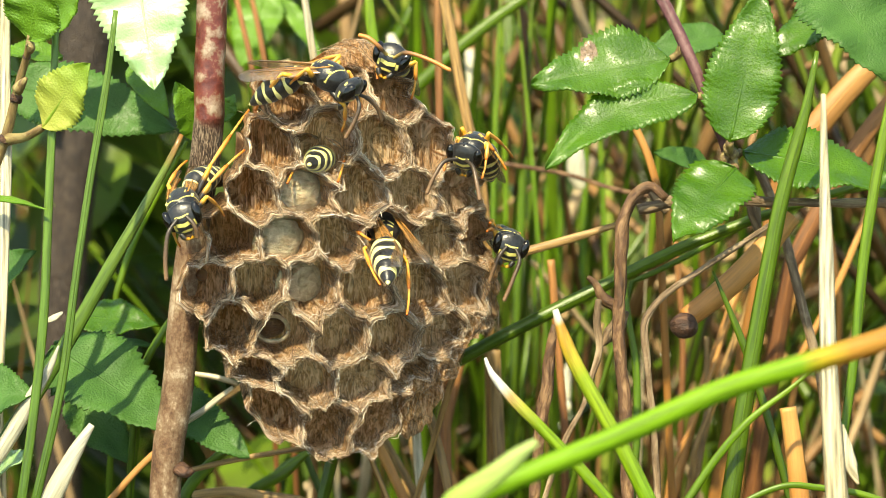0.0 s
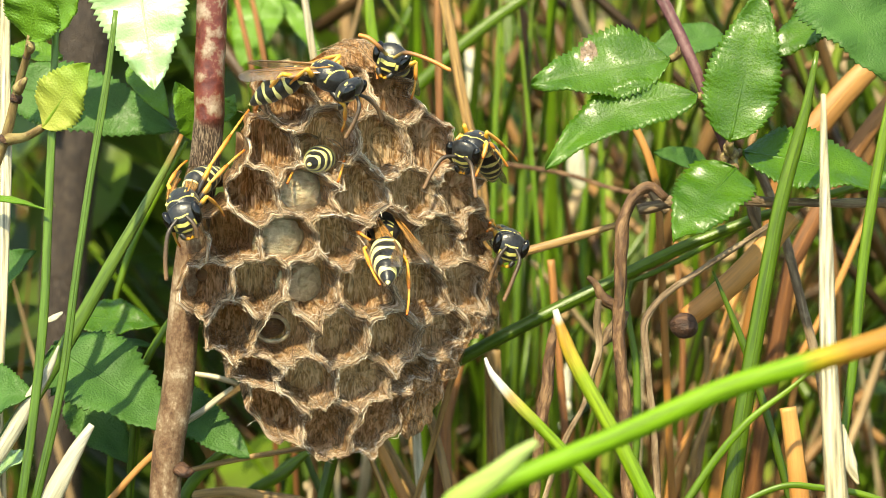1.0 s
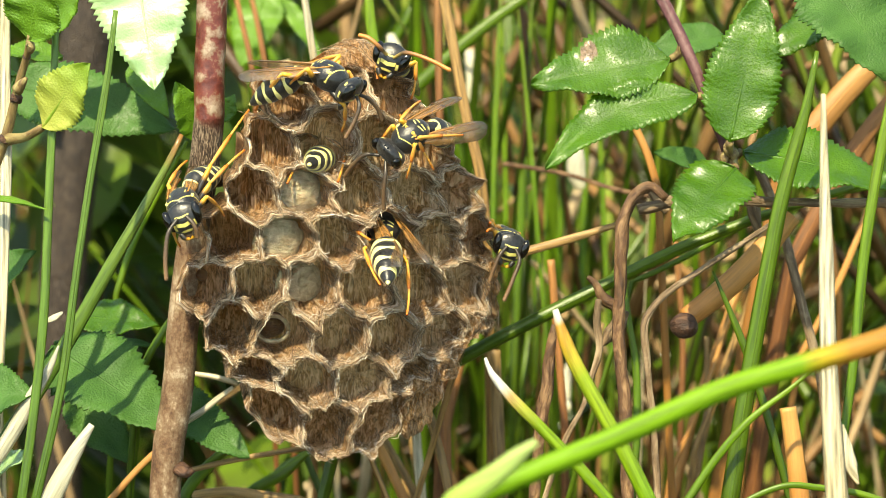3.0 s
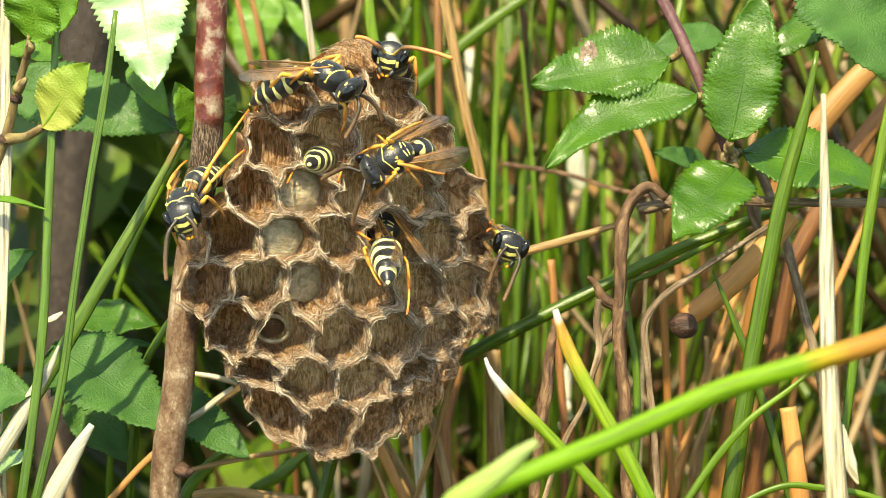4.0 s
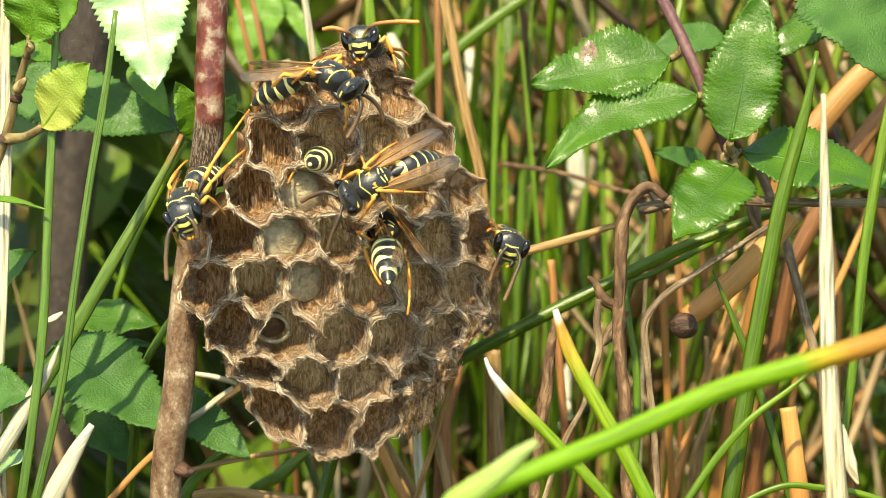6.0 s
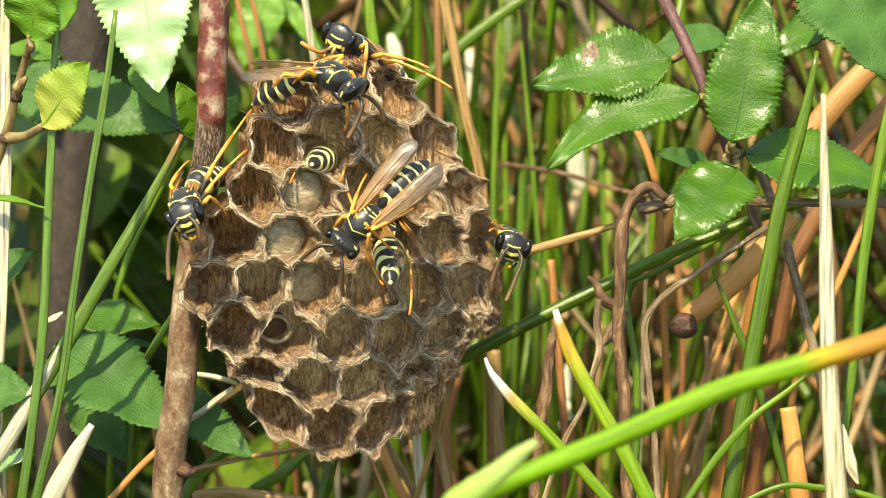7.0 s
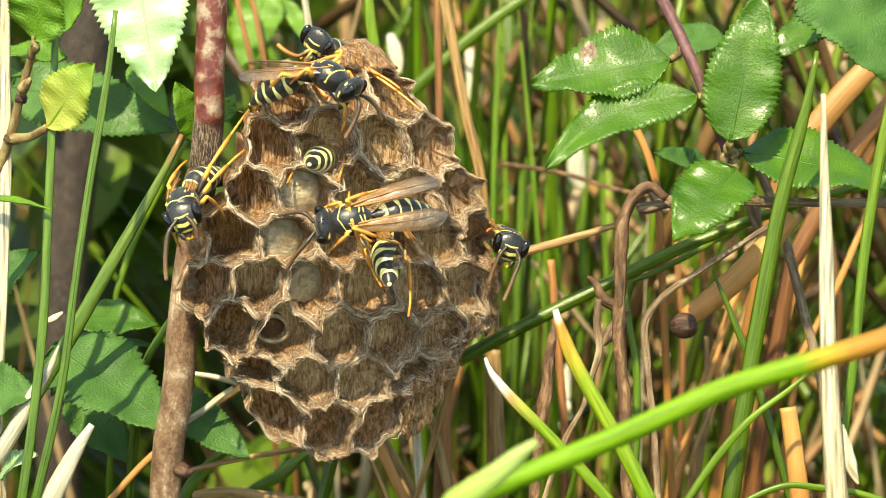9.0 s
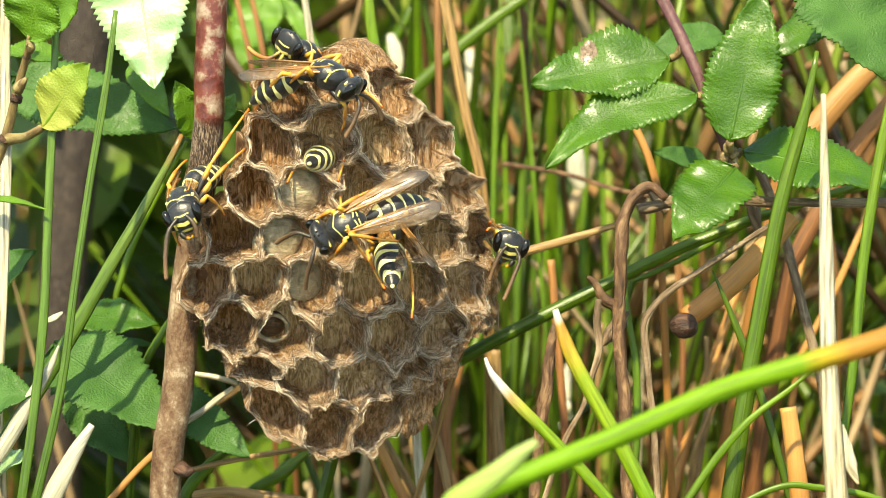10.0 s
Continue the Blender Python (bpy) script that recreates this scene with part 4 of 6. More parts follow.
    tl(spot(-46.14, 19.03, 8), spot(-49.20, 19.16, 6), 1.84, (0, -0.6, 0.8), LEAF, "bright green leaf tip", seed=15)
    tl(spot(-50.43, 5.69, 4), spot(-43.33, 5.63, 0), 1.35, (0, -0.35, 0.93), LEAF, "narrow green leaf seen edge on", seed=16, teeth=6, fold=0.1)
    tl(spot(-51.65, -6.06, 18), spot(-45.53, 0.06, 14), 6.73, (0.1, -0.8, 0.5), LEAF_SHADED, "green toothed leaf", seed=17)
    tl(spot(-52.26, -15.85, 6), spot(-45.04, -15.24, 2), 7.34, (0.1, -0.8, 0.5), LEAF_SHADED, "dull green toothed leaf", seed=18)
    tl(spot(-48.59, -24.42, 8), spot(-45.41, -21.66, 4), 3.67, (-0.3, -0.6, 0.7), LEAF_GLARE, "small leaf paled by painted sun glare", seed=19, teeth=6)
    made["twig"] = (twig, base)
    # the reddish branch with glossy leaves
    base = spot(30.97, 9.55, 6)
    branch = root("branch", placed(base), "reddish branch with glossy toothed green leaves", "branch")
    part("stem", sweep(glide([spot(21.18, 31.89, 10), spot(23.50, 27.60, 8), spot(25.95, 22.71, 6), spot(27.91, 18.12, 5), spot(29.25, 14.44, 5), spot(30.66, 10.95, 6), spot(31.33, 8.63, 7)], 30), [0.67, 0.67, 0.67, 0.67, 0.61, 0.55, 0.55], 14, rough=0.1, origin=base), TWIG_RED, branch)
    for i, c in enumerate((spot(30.84, 10.95, 3), spot(31.46, 10.34, 4), spot(30.48, 9.85, 4), spot(31.58, 9.12, 6))):
        part("bud", ball((0.5, 0.4, 0.7), 10, 8, at=c - base), TWIG_OLIVE, branch)
    bl = lambda b, t, w, f, m, lab, **k: leaf(branch, b, t, w, f, m, lab, at=base, **k)
    bl(spot(24.70, 20.60, 7), spot(9.60, 18.40, 5), 8.9, (-0.06, -0.86, 0.50), LEAF_SPOT, "glossy toothed leaf with a brown blemish", seed=31, stalk_from=spot(26.19, 22.22, 6), teeth=17, fold=0.26, shape=0.6, droop=0.06, wave=0.07)
    bl(spot(27.66, 16.71, 4), spot(11.10, 9.10, 0), 6.3, (-0.12, -0.88, 0.46), LEAF_WET, "glossy toothed leaf, folded along its midrib", seed=32, arc=-0.125, stalk_from=spot(28.52, 16.71, 5), fold=0.2, droop=0.04, teeth=18)
    bl(spot(31.09, 11.57, 2), spot(34.64, 28.34, 3), 8.4, (-0.02, -0.84, 0.54), LEAF_WET, "glossy upright toothed leaf", seed=33, stalk_from=spot(30.97, 10.47, 5), teeth=17, fold=0.14, droop=0.03)
    bl(spot(32.31, 10.59, 6), spot(49.94, 8.63, 2), 9.49, (0.15, -0.7, 0.7), LEAF_WET, "dark green toothed leaf spreading flat", seed=34, stalk_from=spot(31.27, 10.47, 5), fold=0.1, teeth=18)
    bl(spot(31.70, 8.87, 3), spot(25.09, 1.65, -4), 8.57, (-0.1, -0.75, 0.65), LEAF_WET, "small bright toothed leaf hanging down", seed=35, stalk_from=spot(31.33, 9.55, 5), teeth=13, shape=0.3, fold=0.12, droop=0.08)
    bl(spot(43.82, 26.25, 12), spot(35.37, 22.09, 8), 5.88, (0, -0.7, 0.7), LEAF_WET, "shiny dark leaf", seed=36, fold=0.08)
    bl(spot(40.15, 30.66, 4), spot(49.94, 19.77, -2), 11.63, (0.1, -0.8, 0.55), LEAF_SHADED, "broad green leaf with a toothed edge", seed=37, fold=0.06)
    bl(spot(30.36, 23.32, 26), spot(22.09, 21.79, 22), 4.90, (0, -0.8, 0.55), LEAF_SHADED, "green leaf in the background", seed=38)
    bl(spot(28.83, 8.63, 24), spot(23.62, 11.08, 20), 3.67, (0, -0.8, 0.55), LEAF_SHADED, "dark leaf in the background", seed=39)
    made["branch"] = (branch, base)
    return made


PLANTS = saplings()


# ---- meadow behind: too many to count ----
def meadow(name, count, near, far, material, label, seed, tall, wide, wander, across=1.0, keep=None):
    rnd, verts, faces = random.Random(seed), [], []
    made = 0
    while made < count:
        y = near + (far - near) * rnd.random() ** 1.5
        half = (y + DIST) * 0.27 * across + 20
        x = rnd.uniform(-half, half)
        if keep and rnd.random() > keep(x / half, y):
            continue
        made += 1
        h = rnd.uniform(*tall)
        w = rnd.uniform(*wide)
        a = rnd.uniform(0, 2 * math.pi)
        lean = abs(rnd.gauss(0, wander)) * h
        if math.sin(a) < 0:
            lean = min(lean, max(0, y - 70) * 0.6 / max(0.2, -math.sin(a)))
        turn = rnd.uniform(-0.9, 0.9)
        side = Vector((math.cos(turn), math.sin(turn), 0))
        bend = rnd.uniform(1.0, 1.9)
        n, o = 7, len(verts)
        for i in range(n + 1):
            t = i / n
            c = Vector((x + math.cos(a) * lean * t ** bend, y + math.sin(a) * lean * t ** bend, h * t * (1 - 0.25 * (lean / h) * t)))
            ww = w * (1 - t ** 3) * 0.5 + 0.1
            verts += [c - side * ww, c + Vector((side.y, -side.x, 0)) * ww * 0.6, c + side * ww]
        for i in range(n):
            for k in range(2):
                b = o + i * 3 + k
                faces.append((b, b + 1, b + 4, b + 3))
    ob = new(name, mesh(name, verts, faces, material))
    tagged(ob, label, "grass", kind="stuff")


def tangle(name, count, material, label, seed, near, far, thick, slope):
    """Fallen and broken stems lying criss-cross in the grass."""
    rnd, verts, faces = random.Random(seed), [], []
    for _ in range(count):
        y = near + (far - near) * rnd.random() ** 1.3
        half = (y + DIST) * 0.26
        c = Vector((rnd.uniform(-half, half), y, rnd.uniform(10, 300 - 0.2 * y)))
        if c.x < -0.2 * half and y < 320:
            continue
        a, l = rnd.gauss(0, slope), rnd.uniform(40, 150)
        way = Vector((math.sin(a), rnd.uniform(-0.25, 0.25), math.cos(a)))
        bow = Vector((rnd.uniform(-1, 1), 0, rnd.uniform(-1, 1))) * l * 0.10
        g = sweep([c + way * l * t + bow * 4 * t * (0 - t) for t in (-0.5, -0.25, 0, 0.25, 0.5)], [rnd.uniform(*thick)] * 2, 4, 0.6)
        o = len(verts)
        verts += g[0]
        faces += [tuple(i + o for i in f) for f in g[1]]
    tagged(new(name, mesh(name, verts, faces, material)), label, "grass", kind="stuff")


def undergrowth(name, count, material, label, seed, box, size):
    """Broad leaves low in the shade: simple folded leaves, joined."""
    rnd, verts, faces = random.Random(seed), [], []
    for _ in range(count):
        c = Vector((rnd.uniform(*box[0]), rnd.uniform(*box[1]), rnd.uniform(*box[2])))
        c.x *= (DIST + c.y) / DIST
        l = rnd.uniform(*size)
        e = Euler((rnd.uniform(-0.7, 0.7), rnd.uniform(-0.3, 0.9), rnd.uniform(0, 6.28))).to_matrix()
        o, n = len(verts), 8
        for i in range(n + 1):
            t = i / n
            w = l * 0.30 * math.sin(math.pi * t ** 0.75) + 0.2
            for s in (-1, -0.5, 0, 0.5, 1):
                verts.append(c + e @ Vector((l * t, s * w, abs(s) * w * 0.25 - 0.2 * l * t * t)))
        for i in range(n):
            for k in range(4):
                b = o + i * 5 + k
                faces.append((b, b + 5, b + 6, b + 1))
    ob = new(name, mesh(name, verts, faces, material))
    tagged(ob, label, "undergrowth", kind="stuff")


meadow("meadow_grass", 880, 85, 700, CROWD_GREEN, "dense green meadow grass behind the nest", 11, (130, 340), (0.8, 3.0), 0.6, keep=lambda x, y: 0.22 if x < -0.3 and y < 300 else 0.75)
meadow("meadow_straw", 1000, 70, 650, CROWD_TAN, "dead tan straw standing among the grass", 12, (80, 240), (0.7, 2.6), 0.65, keep=lambda x, y: 0.2 + 0.8 * min(1, max(0, x + 0.45)))
tangle("straw_tangle", 640, CROWD_TAN, "broken dead stems lying criss-cross in the grass", 31, 80, 520, (0.35, 1.3), 0.7)
tangle("grass_tangle", 560, CROWD_GREEN, "green stems leaning criss-cross in the meadow", 32, 75, 520, (0.35, 1.4), 0.5)
undergrowth("undergrowth_leaves", 420, CROWD_LEAF, "dark green leaves of low plants in the shade", 14, ((-62, -14), (115, 300), (40, 330)), (16, 36))
undergrowth("low_leaves", 200, CROWD_LEAF, "green leaves of low plants among the grass", 15, ((-10, 60), (120, 500), (20, 220)), (8, 20))


def surround(name, count, inner, outer, material, label, seed, tall, wide):
    """The same meadow all round, but for a trampled patch where the camera stands."""
    rnd, verts, faces = random.Random(seed), [], []
    while count:
        r, a = math.sqrt(rnd.uniform(inner ** 2, outer ** 2)), rnd.uniform(0, 2 * math.pi)
        x, y = r * math.cos(a), r * math.sin(a)
        if y < 60 and math.hypot(x, y + 160) < 420 or (y > 0 and abs(x) < 70 + y * 0.3 and y < 500):
            continue
        count -= 1
        h, w, b, turn = rnd.uniform(*tall), rnd.uniform(*wide), rnd.uniform(0, 6.28), rnd.uniform(-0.9, 0.9)
        lean, side, o, n = abs(rnd.gauss(0, 0.3)) * h, Vector((math.cos(turn), math.sin(turn), 0)), len(verts), 5
        for i in range(n + 1):
            t = i / n
            c = Vector((x + math.cos(b) * lean * t * t, y + math.sin(b) * lean * t * t, h * t))
            ww = w * (1 - t ** 3) * 0.5 + 0.1
            verts += [c - side * ww, c + Vector((side.y, -side.x, 0)) * ww * 0.6, c + side * ww]
        for i in range(n):
            for k in range(2):
                q = o + i * 3 + k
                faces.append((q, q + 1, q + 4, q + 3))
    tagged(new(name, mesh(name, verts, faces, material)), label, "grass", kind="stuff")


surround("wide_meadow", 9000, 60, 1500, CROWD_GREEN, "green meadow grass all round", 21, (130, 380), (2, 6))
surround("wide_straw", 4000, 60, 1500, CROWD_TAN, "dead straw in the meadow all round", 22, (120, 340), (2, 5))
surround("far_meadow", 9000, 1400, 5000, CROWD_GREEN, "far green meadow grass", 23, (200, 480), (8, 20))


# ---- the paper nest: a domed comb of six-sided cells facing the lens and a little down ----
CELL = 6.06                       # distance between cell centres, mm
ROW = 5.25                        # distance between rows
BEND_X, BEND_Z = 38.0, 60.0       # how strongly the comb is domed across and up
TOP_X, TOP_Z = -21.7, 15.0        # the point of the comb that faces the lens squarely
ROW_E, COL_E = -19.5, -4.1        # centre of the first cell of the longest row


def curl(s, low, high, wide, tight_low, tight_high):
    """The angle, reach and sag of an arc of radius wide that turns tighter beyond low and high."""
    m = min(max(s, low), high)
    a = m / wide
    tight = tight_low if s < low else tight_high
    e = a + (s - m) / tight
    return e, wide * math.sin(a) + tight * (math.sin(e) - math.sin(a)), wide * (1 - math.cos(a)) + tight * (math.cos(a) - math.cos(e))


def comb(u, v, h=0.0):
    """A point of the comb: u across and v up along its domed face, h outwards from it."""
    j = (v - ROW_E) / ROW
    u = 12 + (u - (0.18 if j > 0 else 0.12) * j * j - 12) * (1 - 0.006 * max(0.0, -29 - v)) - 0.09 * max(0.0, -29 - v)
    low = min(1.0, max(0.0, (-25 - v) / 8))
    v = v + low * (0.017 * (u - 13) ** 2 + 0.065 * max(0.0, u - 16) ** 2) - 0.18 * max(0.0, -21 - v)
    v += min(1.0, max(0.0, (-30 - v) / 5)) * (0.36 * max(0.0, u - 11) + 0.02 * max(0.0, 13 - u) ** 2)
    a, x, back_x = curl(u, -99, 26.0 + 1.5 * low, BEND_X, 9.0, 9.0)
    b, z, back_z = curl(v, -39.0, -1.0, BEND_Z, 14.0, 7.0)
    p = Vector((TOP_X + x, back_x + back_z, TOP_Z + z))
    p.z += 1.7 * math.exp(-((u - 12.5) / 3.6) ** 2) * min(1.0, max(0.0, (v + 1) / 7))
    k = (DIST + p.y) / DIST
    most = -0.27 + 0.13 * min(1.0, max(0.0, (v + 17) / 12)) + 0.4 * min(1.0, max(0.0, (v - 2) / 4))
    tilt, yaw = min(max(b, -0.58), most) - 0.06, min(a, 0.85) + 0.24
    out = Vector((math.sin(yaw), -math.cos(yaw) * math.cos(tilt), math.sin(tilt))).normalized()
    return Vector((p.x * k, p.y, p.z * k)) + out * h


def comb_out(u, v):
    return (comb(u, v, 1) - comb(u, v, 0)).normalized()


def shaken(u, v):
    """The corners of the comb stand a little out of line, alike for all cells that meet there."""
    q = Vector((u * 1.7, v * 1.7, 4.2))
    return u + 1.25 * noise.noise(q), v + 1.25 * noise.noise(q + Vector((31, 7, 3)))


def cell_corners(u, v):
    r = CELL / math.sqrt(3)
    out = []
    for k in range(6):
        a = math.pi / 6 + k * math.pi / 3
        cu, cv = round(u + r * math.cos(a), 2), round(v + r * math.sin(a), 2)
        out.append(shaken(cu, cv))
    return out


def wavy(a, b, s):
    """A point of the crumpled edge between two corners, alike for both cells that share it."""
    u, v = a[0] + (b[0] - a[0]) * s, a[1] + (b[1] - a[1]) * s
    q = Vector((u * 0.6, v * 0.6, 9.3))
    return u + 0.75 * noise.noise(q) + 0.25 * noise.noise(q * 3.1), v + 0.75 * noise.noise(q + Vector((5, 21, 2))) + 0.25 * noise.noise(q * 3.1 + Vector((8, 2, 6)))


def rim_lift(u, v, s):
    """Height of the cell rim: raised at the corners, torn and wavy between."""
    q = Vector((u, v, 0))
    return 0.35 * math.cos(2 * math.pi * s) + 1.3 * noise.noise(q * 0.4) + 0.6 * noise.noise(q * 1.7) + 0.28 * noise.noise(q * 4.6)


def cell_geo(u, v, depth, seed, outer):
    """One cell: a paper cup with a ragged rim, inner and outer wall and a rounded floor."""
    side, corners = 15, cell_corners(u, v)
    nring = 6 * side
    edge = []
    for k in range(6):
        a, b = corners[k], corners[(k + 1) % 6]
        for i in range(side):
            s = i / side
            edge.append((*wavy(a, b, s), s))
    levels = ([("out", -depth * 0.95), ("out", -depth * 0.6), ("out", -depth * 0.35)] if outer else []) + [("out", -1.6), ("out", -0.6), ("rim", 0.0)]
    sc = min(1.0, depth / 6.6)
    levels += [("in", d) for d in (-0.05, -0.25 * sc, -0.5 * sc, -0.8 * sc, -1.1 * sc, -1.5 * sc, -1.9 * sc, -2.4 * sc, -2.9 * sc, -3.5 * sc, -4.1 * sc, -4.6 * sc, -depth * 0.75, -depth * 0.80, -depth * 0.86, -depth * 0.92, -depth * 0.97, -depth)]
    verts, grain = [], []
    circ = CELL * 0.468
    for n, (kind, h) in enumerate(levels):
        run = 0.0
        for i, (eu, ev, s) in enumerate(edge):
            lift = rim_lift(eu, ev, s) * max(0.0, 1 + h / 4.0)
            du, dv = eu - u, ev - v
            far = math.hypot(du, dv)
            if kind == "out":
                f = 1.0
            elif kind == "rim":
                f = 1.0
            else:
                wall = 0.14 + 0.14 * min(1, -h / 2.5) + 0.08 * noise.noise(Vector((eu * 0.9, ev * 0.9, h * 0.9 + seed)))
                g = min(1.0, -h / (4.5 * sc))
                g = g * g * (3 - 2 * g)
                rad = (far - (wall if h < -0.1 else 0.09)) * (1 - g) + circ * g
                rad += min(1.0, -h / 1.2) * (0.28 * noise.noise(Vector((eu * 1.1, ev * 1.1, h * 1.3 + 9))) + 0.14 * noise.noise(Vector((eu * 3.0, ev * 3.0, h * 2.0))))
                k = -h / depth
                if k > 0.78:
                    rad *= max(0.04, math.sqrt(max(0, 1 - ((k - 0.78) / 0.225) ** 2)))
                f = rad / far
            verts.append(comb(u + du * f, v + dv * f, h + lift))
            run = i * CELL * 3.3 / nring
            grain.append((run + seed * 3.1, h + (10 if kind == "out" else 0) + seed * 1.7, h if kind != "out" else -9))
    faces = []
    for n in range(len(levels) - 1):
        for i in range(nring):
            i2 = (i + 1) % nring
            faces.append((n * nring + i, n * nring + i2, (n + 1) * nring + i2, (n + 1) * nring + i))
    faces.append(tuple((len(levels) - 1) * nring + i for i in range(nring)))
    if outer:
        faces.append(tuple(range(nring - 1, -1, -1)))
    return verts, faces, grain


def crust_height(u, v):
    """Relief of the closed comb top: lumps and upright ridges of pulp."""
    return 0.25 + 0.7 * noise.noise(Vector((u, v, 0)) * 0.7) + 0.55 * noise.noise(Vector((u * 1.9, v * 0.5, 3))) + 0.22 * noise.noise(Vector((u * 4.2, v * 1.1, 8)))


def crust_geo(u, v, seed):
    """A cell of the comb top closed by a rough paper wall."""
    side, rings, corners = 18, 18, cell_corners(u, v)
    verts, faces, grain = [], [], []
    n = 6 * side
    for r in range(rings + 3):
        f = min(1.0, (r + 0.2) / rings) * 1.02
        for k in range(n):
            a, b, s = corners[k // side], corners[(k // side + 1) % 6], (k % side) / side
            eu, ev = wavy(a, b, s)
            pu, pv = u + (eu - u) * f, v + (ev - v) * f
            h = crust_height(pu, pv) - (0, 2.5, 6.0)[max(0, r - rings)]
            verts.append(comb(pu, pv, h))
            grain.append((pu * 1.0 + seed, pv + pu * 0.4, -9))
    for r in range(rings + 2):
        for k in range(n):
            k2 = (k + 1) % n
            faces.append((r * n + k, (r + 1) * n + k, (r + 1) * n + k2, r * n + k2))
    faces.append(tuple(range(n)))
    return verts, faces, grain


def fibres(cells, rnd):
    """Loose chewed-wood fibres: along the rims and round the inside of the cell walls."""
    loose, cords = ([], []), ([], [])

    def strand(pts, r, into=loose):
        g = sweep(pts, [r * 0.4, r, r * 0.4], 3, face=(0.2, -0.9, 0.3))
        o = len(into[0])
        into[0].extend(g[0])
        into[1].extend(tuple(i + o for i in f) for f in g[1])

    for u, v, closed in cells:
        cs = cell_corners(u, v)
        for _ in range(90 if closed else 0):
            a, r = rnd.uniform(0, 6.283), 3.4 * math.sqrt(rnd.random())
            pu, pv, w = u + r * math.cos(a), v + r * math.sin(a), rnd.gauss(1.9, 0.45)
            l, c = rnd.uniform(1.0, 3.2), rnd.uniform(-0.5, 0.5)
            pts = []
            for i in range(6):
                q, e = pu + math.cos(w + c * i / 5) * l * (i / 5 - 0.5), pv + math.sin(w + c * i / 5) * l * (i / 5 - 0.5)
                h = crust_height(q, e)
                pts.append(comb(q, e, h + 0.03 + rnd.uniform(0, 0.05)))
            strand(pts, rnd.uniform(0.012, 0.04))
        for _ in range(0 if closed else 420):
            k, s0 = rnd.randrange(6), rnd.random()
            h = -abs(rnd.gauss(0, 2.6))
            span = rnd.uniform(0.12, 0.6) if h > -1.2 else rnd.uniform(0.03, 0.2)
            inset = rnd.uniform(0.86, 0.94) if rnd.random() < 0.85 else rnd.uniform(0.985, 1.015)
            drift = rnd.gauss(0, 1.1 if h > -1.2 else 3.0)
            pts = []
            for i in range(6):
                s = s0 + span * i / 5
                kk = (k + int(s)) % 6
                f = s - int(s)
                a, b = cs[kk], cs[(kk + 1) % 6]
                eu, ev = wavy(a, b, f)
                hh = h + drift * (i / 5 - 0.5) + 0.22 * rnd.uniform(-1, 1)
                lift = rim_lift(eu, ev, f) * max(0.0, 1 + hh / 4)
                pts.append(comb(u + (eu - u) * inset, v + (ev - v) * inset, min(hh, -0.05) + lift + 0.06))
            strand(pts, rnd.uniform(0.010, 0.034))
        # frayed cords wound along the rim
        for _ in range(0 if closed else 95):
            k, s0, span = rnd.randrange(6), rnd.random(), rnd.uniform(0.3, 1.3)
            h, inset = rnd.uniform(-0.75, 0.12), rnd.uniform(0.93, 1.03)
            swell, ph = rnd.uniform(0.05, 0.20), rnd.uniform(0, 6.28)
            pts = []
            for i in range(9):
                s = s0 + span * i / 8
                a, b, f = cs[(k + int(s)) % 6], cs[(k + int(s) + 1) % 6], s - int(s)
                eu, ev = wavy(a, b, f)
                g = inset + swell * 0.25 * math.sin(ph + 5 * s)
                pts.append(comb(u + (eu - u) * g, v + (ev - v) * g, h + rim_lift(eu, ev, f) + swell * math.sin(ph + 7 * s) + 0.05))
            strand(pts, rnd.uniform(0.014, 0.046), cords)
        # pale shreds hanging over the lower rims
        for _ in range(0 if closed else 16):
            k, s, l = rnd.choice((3, 4)), rnd.random(), rnd.uniform(0.8, 2.6)
            a, b = cs[k], cs[(k + 1) % 6]
            eu, ev = wavy(a, b, s)
            g, h, w = rnd.uniform(0.80, 1.02), rnd.uniform(-0.7, 0.1), rnd.gauss(0.0, 0.5)
            pts = []
            for i in range(6):
                q = (i / 5 - 0.5) * l
                pu, pv = u + (eu - u) * g + q * math.cos(w), v + (ev - v) * g + 0.45 * q * math.sin(w) + 0.20 * math.sin(3 * q + w)
                pts.append(comb(pu, pv, h + rim_lift(eu, ev, s) + 0.15 * math.sin(2.2 * q + 5 * s)))
            strand(pts, rnd.uniform(0.014, 0.046), cords)
        for _ in range(8):
            k, s = rnd.randrange(6), rnd.random()
            a, b = cs[k], cs[(k + 1) % 6]
            eu, ev = wavy(a, b, s)
            p0 = comb(eu, ev, rim_lift(eu, ev, s))
            p1 = p0 + Vector((rnd.uniform(-1, 1), rnd.uniform(-0.6, 0.2), rnd.uniform(-0.9, 0.5))) * rnd.uniform(0.4, 1.2)
            strand(glide([p0, p0.lerp(p1, 0.5) + Vector((0, -0.15, 0.1)), p1], 4), rnd.uniform(0.025, 0.05))
    return [(g[0], g[1], [(0, 0, 0)] * len(g[0])) for g in (loose, cords)]


def edge_cell(j, k, full):
    """Whether a cell lies on the rim of the comb."""
    o = j % 2
    near = ((j, k - 1), (j, k + 1), (j + 1, k - 1 + o), (j + 1, k + o), (j - 1, k - 1 + o), (j - 1, k + o))
    return any(c not in full for c in near)


# cells shut by a wall of pulp, at the top and along the lower edge
CLOSED = {(5, 3), (-3, 4), (-2, 5), (0, 6)}


